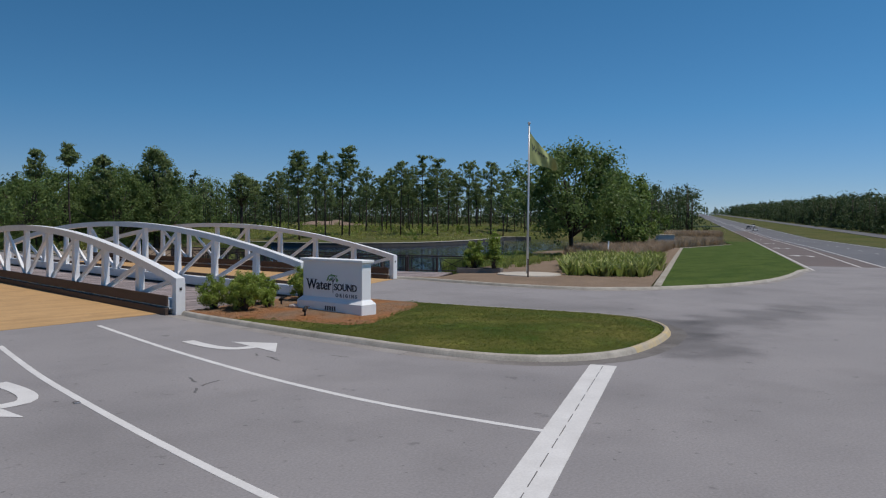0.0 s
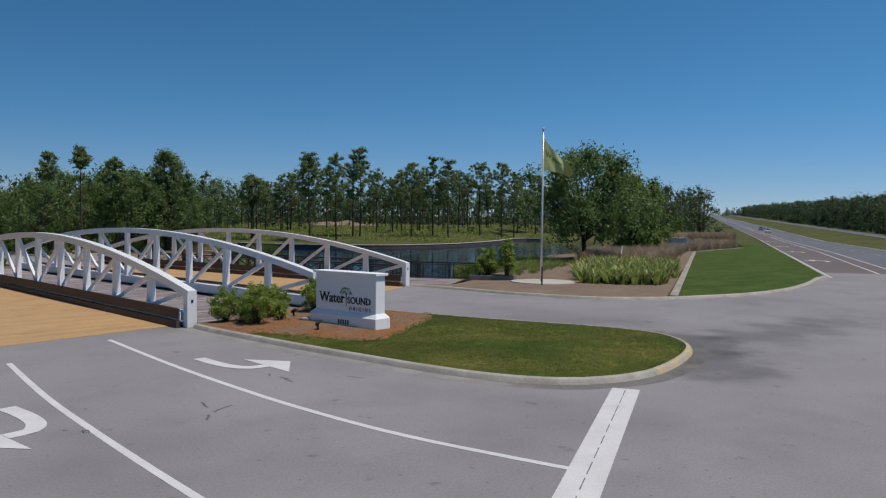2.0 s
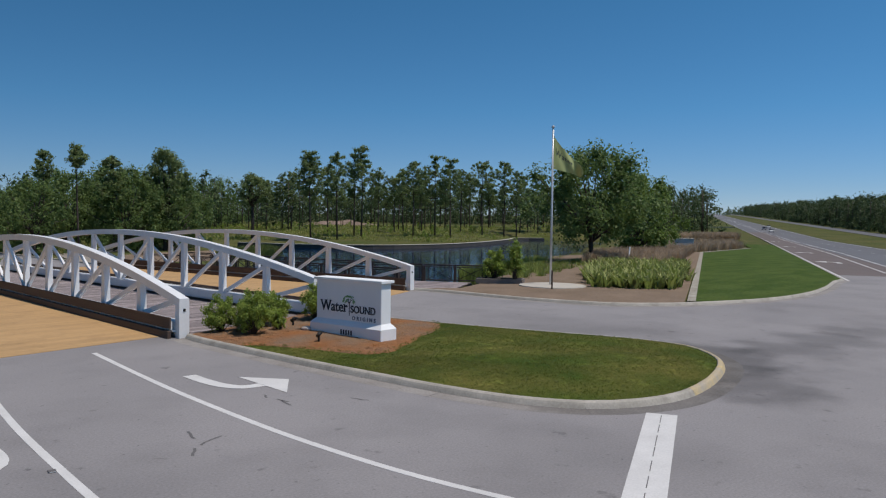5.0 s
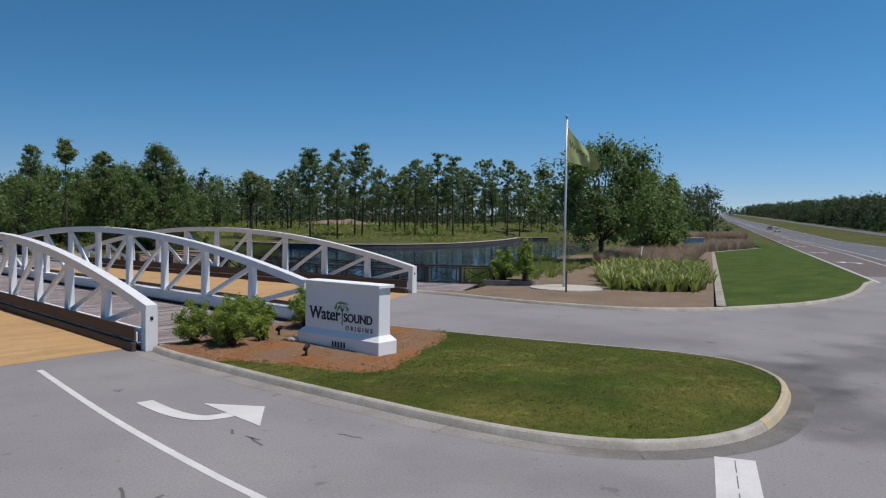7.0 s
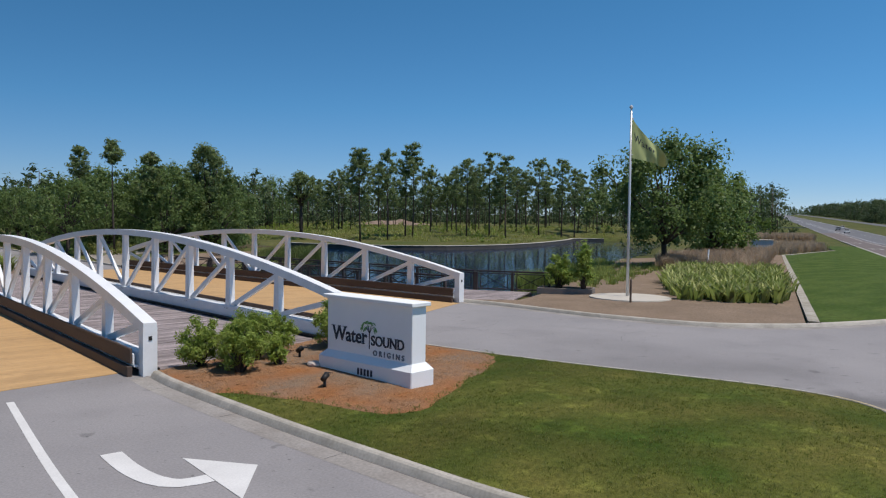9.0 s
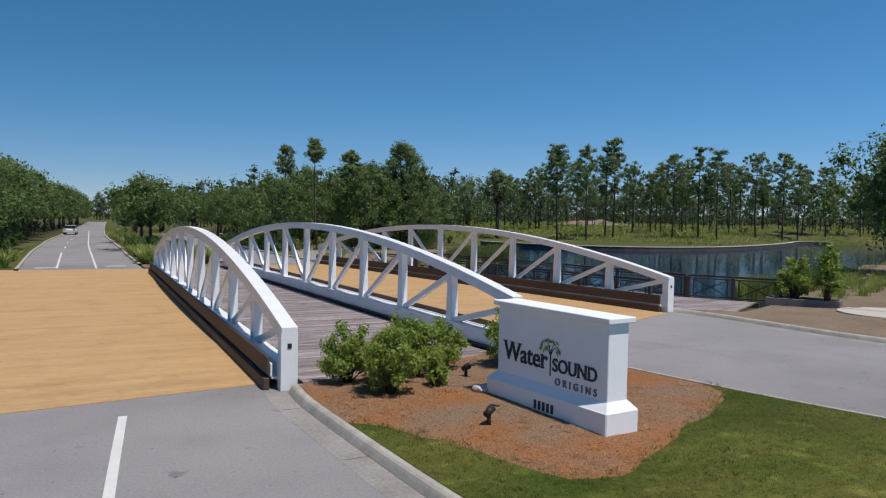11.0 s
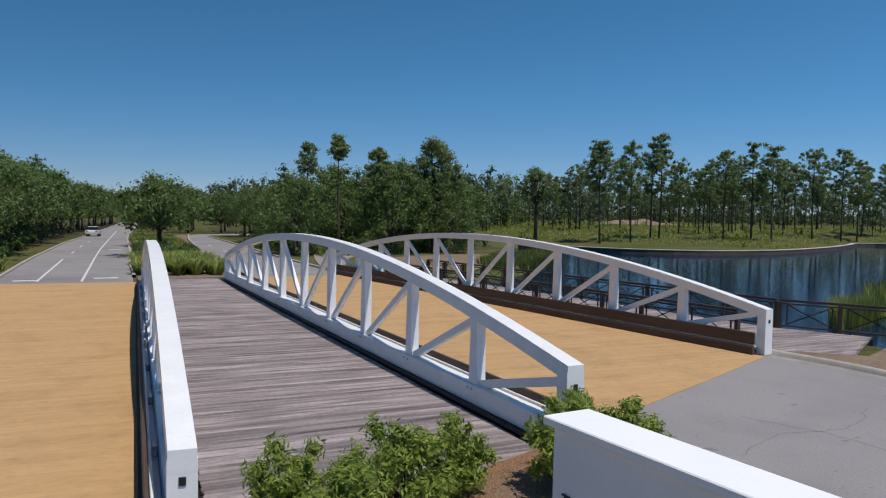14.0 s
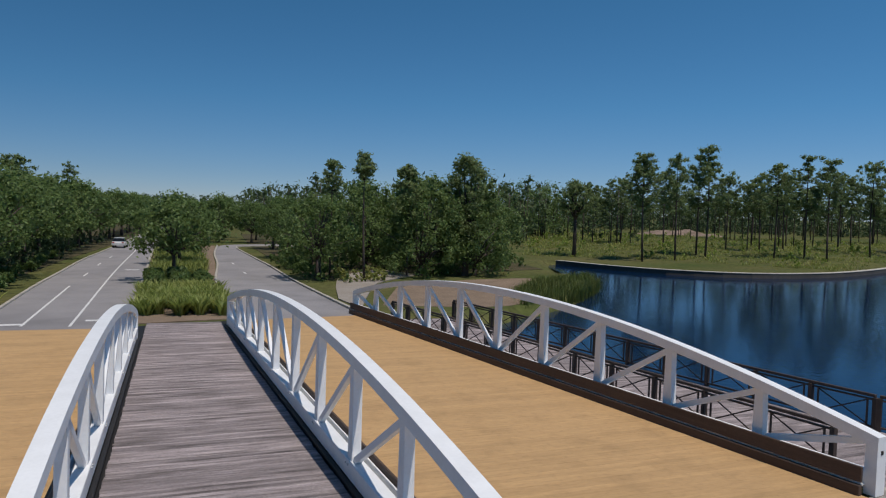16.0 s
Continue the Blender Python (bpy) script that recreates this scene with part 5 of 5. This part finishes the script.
patch("strap_plants", [(4.4, 61.2), (6.9, 61.6), (7.2, 72), (4.8, 73)], 70, -0.06, 40, 0.8, 0.1, M_PLANT, 13, 0.6, "green strap-leaved planting beside the drive", "flower bed", 0.7)
patch("strap_plants", [(16.2, 87.5), (20.6, 87.5), (22.5, 110), (23, 130), (17.4, 130)], 500, -0.06, 16, 0.9, 0.08, M_PLANT, 11, 0.7, "yellow-green strap-leaved planting along the median", "flower bed")

bank = [p for p in (bearing_spot(rt.uniform(28, 60), rt.uniform(128, 250)) for k in range(2600)) if not inside(POND, *p) and edge_distance(POND, *p) > 1.5]
tagged(put("bank_grass", blades("bank_grass", [(x, y, ground_height(x, y) - 0.05) for x, y in bank], 16, 0.5, 0.09, M_PALM, 91, 2.6, 0.8), None), "rough green grass and palmetto among the pines", "grass", kind="stuff")

woods("undergrowth", [p for p in bank if rt.random() < 0.07], 0.7, 1.9, 0.22, 90, M_SHRUB, "low green bushes on the far bank", 80, False, 0.15, 0.7)
bm = bmesh.new()
bmesh.ops.create_grid(bm, x_segments=20, y_segments=12, size=1.0)
for v in bm.verts:
    d = max(0.0, 1 - v.co.x ** 2) * max(0.0, 1 - v.co.y ** 2)
    v.co = Vector((v.co.x * 15, v.co.y * 5, 2.4 * d * (0.75 + 0.5 * noise.noise(v.co * 3)) - 0.25))
tagged(put("soil_mound", bm, M_SOIL, at=pose(176, 210, ground_height(176, 210), 0, 0, -40)), "long pinkish heap of bare soil among the pines", "mound", kind="structure")
slab("sandy_bank", smooth_line([(30.6, 67.5), (34, 66.2), (39.5, 66.0), (46, 72), (52, 80), (54, 87), (47, 86.5), (40, 83), (35.5, 79)], 1.5), -0.07, -0.035, M_SANDBED, "bare brown soil bank between path and pond", "bank")

# ---- shore wall, far kerbs, path ----
i0 = min(range(len(POND)), key=lambda i: math.dist(POND[i], (178, 123)))
i1 = min(range(len(POND)), key=lambda i: math.dist(POND[i], (75.5, 119)))
far_shore = POND[i0:i1 + 1]
# face painted dark as in shadow, below the pale coping
tagged(put("shore_wall", sweep(far_shore, [(0.35, -1.2), (0.35, -0.122), (-0.35, -0.102), (-0.35, -0.6)]), M_WALL), "low retaining wall along the far shore, coloured dark for its shade", "wall", kind="structure")
tagged(put("wall_coping", sweep(far_shore, [(0.42, -0.12), (0.42, -0.04), (-0.42, -0.03), (-0.42, -0.10)]), M_CONCRETE), "thin pale coping on the shore wall", "coping", kind="structure")
DRIVE_KERBS = [
    LEFT_DRIVE,
    [p for p in RIGHT_SIDE if p[1] > 62.4][::-1],
    [(27.75, 63.2), (27.65, 68), (27.85, 86), (28.55, 102), (28.95, 119), (30.0, 145), (34, 150.8), (46, 153.8)][::-1],
    [(20.7, 62.6), (20.9, 70), (21.3, 84), (23.4, 105), (24.9, 125), (27.6, 150)],
]
for line in DRIVE_KERBS:
    tagged(put("kerb", sweep(smooth_line(line, 3.0), [(-0.02, 0.0), (0.0, 0.12), (0.2, 0.13), (0.22, -0.06)] if line[0][0] > 20 or line[0][1] > 200 else [(0.02, 0.0), (0.0, 0.12), (-0.2, 0.13), (-0.22, -0.06)]), M_KERB), "pale concrete kerb along the drive", "kerb", kind="structure")
slab("path", smooth_line([(28.6, 65.6), (30.8, 72), (35.2, 83.0), (42, 91.5)], 2) + smooth_line([(40, 98.5), (34.0, 90.8), (31.0, 82), (28.4, 71)], 2), -0.055, 0.03, M_PATH, "curving pale concrete footpath beside the drive", "path")
stripe("lane_line", smooth_line([(12.0, 60.6), (12.3, 70), (13.2, 97), (14.8, 132), (16.6, 170)], 4), 0.13, 0.008, "solid white painted line on the drive")
for p, q in (((9.8, 61.0), (10.4, 81.3)), ((10.8, 89.8), (10.95, 93.4)), ((11.3, 102.6), (11.45, 106.2)), ((12.0, 115), (12.2, 118.5)), ((24.8, 92.4), (24.8, 94.6)), ((25.1, 105), (25.2, 108))):
    stripe("lane_line", [p, q], 0.13, 0.008, "dashed white painted line on the drive")
for x, y in ((8.6, 61.6), (12.6, 62.6), (13.95, 97)):
    stripe("lane_line", [(x, y), (x + 1.3, y + 0.1)], 0.55, 0.009, "white painted arrow seen edge-on on the drive")


bm = bmesh.new()
edge = [on_highway(343, -1 - 6 * k) for k in range(11)]
rows = [[bm.verts.new((x + dx, y, ground_height(x, y) + dz)) for dx, dz in ((-0.8, -0.3), (-0.8, 0.45), (0.8, 0.45), (0.8, -0.3))] for x, y in edge]
for r0, r1 in zip(rows, rows[1:]):
    for k in range(3):
        bm.faces.new((r0[k], r0[k + 1], r1[k + 1], r1[k]))
tagged(put("kerb", bm, M_CONCRETE), "pale concrete edge of a side road far along the highway", "kerb", kind="structure")


# ---- small things ----
def uplight(x, y, turn):
    """A small ground spotlight: stake, bracket and tilted lamp head with its hood."""
    t = thing("spotlight", "small dark bronze garden spotlight in the mulch", "spotlight", pose(x, y, 0.2, 0, 0, turn) @ Matrix.Diagonal((0.8, 0.8, 0.8, 1)), "spotlights")
    bm = bmesh.new()
    tube(bm, [(0, 0, -0.1), (0, 0, 0.16)], [0.045, 0.04], 8)
    part("stake", bm, M_DARK, t)
    bm = bmesh.new()
    tube(bm, [(-0.10, 0, 0.17), (0.10, 0, 0.29)], [0.07, 0.085], 10)
    part("lamp_head", bm, M_DARK, t)
    bm = boxed(0.08, 0.2, -0.085, 0.085, 0.33, 0.35, m=Matrix.Rotation(radians(8), 4, "Y"))
    part("hood", bm, M_DARK, t)
    return t


uplight(15.55, 20.0, 20)
uplight(17.0, 23.25, -70)
uplight(15.9, 24.9, -60)
bm = bmesh.new()
bmesh.ops.create_icosphere(bm, subdivisions=2, radius=0.16)
for v in bm.verts:
    v.co = Vector((v.co.x * 1.0, v.co.y * 1.25, v.co.z * 0.55)) * (1 + 0.15 * noise.noise(v.co * 9))
tagged(put("rock", bm, M_STONE, at=pose(16.55, 21.9, 0.26)), "pale rounded stone lying on the mulch", "stone")
M_PLANTER = material("grey_timber", (0.26, 0.22, 0.19), 0.85, second=(0.18, 0.15, 0.13), scale=2, fine=20, fine_amount=0.25)
pl = thing("planter", "low grey timber planter at the end of the walkway", "planter", pose(37.6, 30.2, 0.12, 0, 0, -62))
for x0, x1, y0, y1 in ((-1.4, 1.4, -0.7, -0.6), (-1.4, 1.4, 0.6, 0.7), (-1.4, -1.3, -0.6, 0.6), (1.3, 1.4, -0.6, 0.6)):
    part("side_board", boxed(x0, x1, y0, y1, 0, 0.32, bevel=0.01), M_PLANTER, pl)
part("soil", boxed(-1.3, 1.3, -0.6, 0.6, 0.0, 0.24), M_SANDBED, pl)
plant_shrub(shrub(220, 4000, 0.07, M_SHRUB, 1.9, 1.9), 37.5, 30.6, 0.3, 1.0, 0, "leafy green shrub growing in the planter", "")
plant_shrub(shrub(221, 2600, 0.07, M_SHRUB, 2.5, 1.0), 38.1, 29.5, 0.3, 1.0, 0, "tall narrow green shrub growing in the planter", "")
bm = bmesh.new()
box(bm, -0.05, 0.05, -0.03, 0.03, -0.1, 1.1, bevel=0.008)
tagged(put("marker_post", bm, M_TIMBER, at=pose(35.9, 25.3, 0.15)), "thin brown wooden post beside the flagpole pad", "post")
bm = bmesh.new()
box(bm, -0.12, 0.12, -0.03, 0.03, -0.1, 1.5, bevel=0.01)
tagged(put("marker_post", bm, M_WHITE, at=pose(67.5, 37.5, 0.2, 0, 8, 0)), "leaning white marker board among the grasses", "post")
gw = thing("utility_cabinet", "grey block cabinet among the dry grasses", "cabinet", pose(108.6, 50.2, 0.1, 0, 0, -54))
part("body", boxed(-1.3, 1.3, -0.6, 0.6, -0.3, 1.8, bevel=0.03), M_CABINET, gw)
part("lid", boxed(-1.38, 1.38, -0.68, 0.68, 1.8, 1.9, bevel=0.02), M_CONCRETE, gw)


def street_lamp(x, y):
    t = thing("street_lamp", "dark post lamp with a square lantern beside the drive", "street lamp", pose(x, y, 0.0), "lamps along the drive")
    bm = bmesh.new()
    tube(bm, [(0, 0, -0.1), (0, 0, 0.4), (0, 0, 3.2)], [0.14, 0.09, 0.07], 8)
    part("post", bm, M_DARK, t)
    part("lantern", boxed(-0.2, 0.2, -0.2, 0.2, 3.2, 3.7, bevel=0.03), M_RAIL, t)
    bm = bmesh.new()
    bmesh.ops.create_cone(bm, cap_ends=True, segments=4, radius1=0.36, radius2=0.05, depth=0.25, matrix=Matrix.Translation((0, 0, 3.83)) @ Matrix.Rotation(radians(45), 4, "Z"))
    part("lantern_roof", bm, M_DARK, t)
    return t


for x, y in ((30.9, 87.9),):
    street_lamp(x, y)


# ---- vehicles ----
M_CARWHITE = material("white_car_paint", (0.75, 0.75, 0.75), 0.25, fine_amount=0.02)
M_CARGREY = material("grey_car_paint", (0.20, 0.20, 0.21), 0.3, metal=0.4, fine_amount=0.02)
M_GLASS = material("dark_car_glass", (0.015, 0.018, 0.02), 0.05, fine_amount=0.05)
M_TYRE = material("tyre_rubber", (0.02, 0.02, 0.02), 0.9, fine_amount=0.1)


def car(name, at, paint, label, wide=1.8, tall=1.45):
    """A car: body with arches, glazed cabin, roof, wheels and lights; it points along x."""
    t = thing(name, label, "car", at)
    side = [(-2.2, 0.35), (-2.25, 0.75), (-2.1, 0.92), (-1.2, 0.98), (1.0, 0.95), (2.0, 0.80), (2.25, 0.62), (2.2, 0.32)]

    def loft(points, w, inset, top):
        bm = bmesh.new()
        l = [bm.verts.new((x, -w / 2 + (inset if z > top else 0), z)) for x, z in points]
        r = [bm.verts.new((x, w / 2 - (inset if z > top else 0), z)) for x, z in points]
        bm.faces.new(l)
        bm.faces.new(r[::-1])
        n = len(points)
        for i in range(n):
            bm.faces.new((l[i], r[i], r[(i + 1) % n], l[(i + 1) % n]))
        bmesh.ops.recalc_face_normals(bm, faces=bm.faces)
        bmesh.ops.bevel(bm, geom=bm.edges[:], offset=0.05, segments=2, affect="EDGES")
        return bm

    part("body", loft(side, wide, 0.06, 0.85), paint, t)
    part("cabin_glass", loft([(-1.9, 0.95), (-1.3, tall - 0.06), (0.2, tall - 0.04), (1.05, 0.95)], wide - 0.12, 0.16, 1.1), M_GLASS, t, "dark tinted windows")
    part("roof_panel", boxed(-1.25, 0.25, -wide / 2 + 0.22, wide / 2 - 0.22, tall - 0.05, tall + 0.02, bevel=0.03), paint, t)
    for x in (-1.4, 1.4):
        for y in (-wide / 2 + 0.1, wide / 2 - 0.1):
            bm = bmesh.new()
            bmesh.ops.create_cone(bm, cap_ends=True, segments=18, radius1=0.33, radius2=0.33, depth=0.22, matrix=Matrix.Translation((x, y, 0.33)) @ Matrix.Rotation(radians(90), 4, "X"))
            w = part("wheel", bm, M_TYRE, t)
            bm = bmesh.new()
            bmesh.ops.create_cone(bm, cap_ends=True, segments=14, radius1=0.2, radius2=0.2, depth=0.24, matrix=Matrix.Translation((x, y, 0.33)) @ Matrix.Rotation(radians(90), 4, "X"))
            part("rim", bm, M_STEEL, w)
    for y in (-0.65, 0.65):
        part("headlight", boxed(2.16, 2.26, y - 0.18, y + 0.18, 0.60, 0.74, bevel=0.02), M_STEEL, t)
        part("tail_light", boxed(-2.27, -2.2, y - 0.15, y + 0.15, 0.72, 0.88, bevel=0.02), material("red_lens", (0.35, 0.02, 0.02), 0.3) if y < 0 else bpy.data.materials["red_lens"], t)
    return t


car("car", pose(12.6, 140.0, 0.01, 0, 0, 84), M_CARWHITE, "white saloon car standing on the drive")
HA = math.degrees(math.atan2(HD.y, HD.x))
for a, c, paint, label, turn in ((265, 9.4, M_CARWHITE, "white car far along the highway", 180), (300, 9.3, M_CARGREY, "grey car far along the highway", 180), (340, 14.5, M_CARWHITE, "white car in the outer lane of the highway", 180)):
    x, y = on_highway(a, c)
    car("car", pose(x, y, climb(a) + 0.01, 0, 0, HA + turn), paint, label)

# ---- fine ground cover ----
rng_g = random.Random(44)
lawn_poly = inner[start:stop + 1] + SPLIT
tagged(put("grass_blades", blades("grass_blades", in_poly(lawn_poly, 7500, lambda x, y: 0.125 + 0.12 * min(1, edge_distance(lawn_poly, x, y) / 3), rng_g) + [(x + rng_g.uniform(-0.2, 0.2), y + rng_g.uniform(-0.2, 0.2), 0.16) for x, y in SPLIT for k in range(5)], 9, 0.042, 0.007, M_BLADE, 45, 0.18, 0.7), None), "short mown grass blades of the island lawn", "grass", kind="stuff")
bed_poly = inner[:start + 1] + SPLIT[::-1] + inner[stop:] + [(20.35, 26.2), (18.0, 25.3), (14.1, 24.3)]
tagged(put("pine_straw", blades("pine_straw", in_poly(bed_poly, 3500, lambda x, y: 0.125 + 0.10 * min(1, edge_distance(bed_poly, x, y) / 3), rng_g), 7, 0.03, 0.008, M_STRAW, 46, 0.2, 3.5), None), "loose pine straw lying on the bed", "mulch", kind="stuff")

# ---- cracks in the paving ----
rc = random.Random(12)
for pts in ([(22.5, 24.5), (24.2, 25.1), (26.0, 25.0), (27.8, 25.9)], [(24.5, 26.3), (25.2, 24.6), (25.1, 22.8)], 
            [(27.0, 20.0), (28.6, 20.8), (30.2, 20.5)]):
    line = [(x + rc.uniform(-0.06, 0.06), y + rc.uniform(-0.06, 0.06)) for x, y in smooth_line(pts, 0.25)]
    tagged(put("road_crack", sweep(line, [(-0.006, 0.0062), (0.006, 0.0062)]), M_CRACK), "thin dark crack in the grey asphalt", "crack", kind="structure")

# ---- small marks on the road ----
for x, y, a, w in ((8.24, 14.27, 70, 0.5), (8.31, 13.75, 20, 0.6), (7.79, 13.38, 50, 0.4), (10.83, 15.23, 100, 0.35), (10.8, 15.8, 60, 0.3), (12.04, 14.19, 110, 0.45), (10.76, 15.01, 80, 0.5)):
    way_on = Vector((math.cos(radians(a)), math.sin(radians(a)))) * w / 2
    line = [(x + way_on.x * f + rc.uniform(-0.03, 0.03), y + way_on.y * f + rc.uniform(-0.03, 0.03)) for f in (-1, -0.4, 0.3, 1)]
    tagged(put("tar_mark", sweep(line, [(-0.025, 0.0062), (0.025, 0.0062)]), M_CRACK), "short dark tar mark on the grey asphalt", "wear", kind="structure")
reflector = thing("road_reflector", "small raised reflector beside the white lane line", "road reflector", pose(5.86, 14.0, 0.006, 0, 0, 80))
part("housing", boxed(-0.06, 0.06, -0.055, 0.055, 0, 0.02, bevel=0.008), M_CRACK, reflector)
part("lens", boxed(-0.064, -0.0605, -0.04, 0.04, 0.005, 0.016), M_CABINET, reflector)
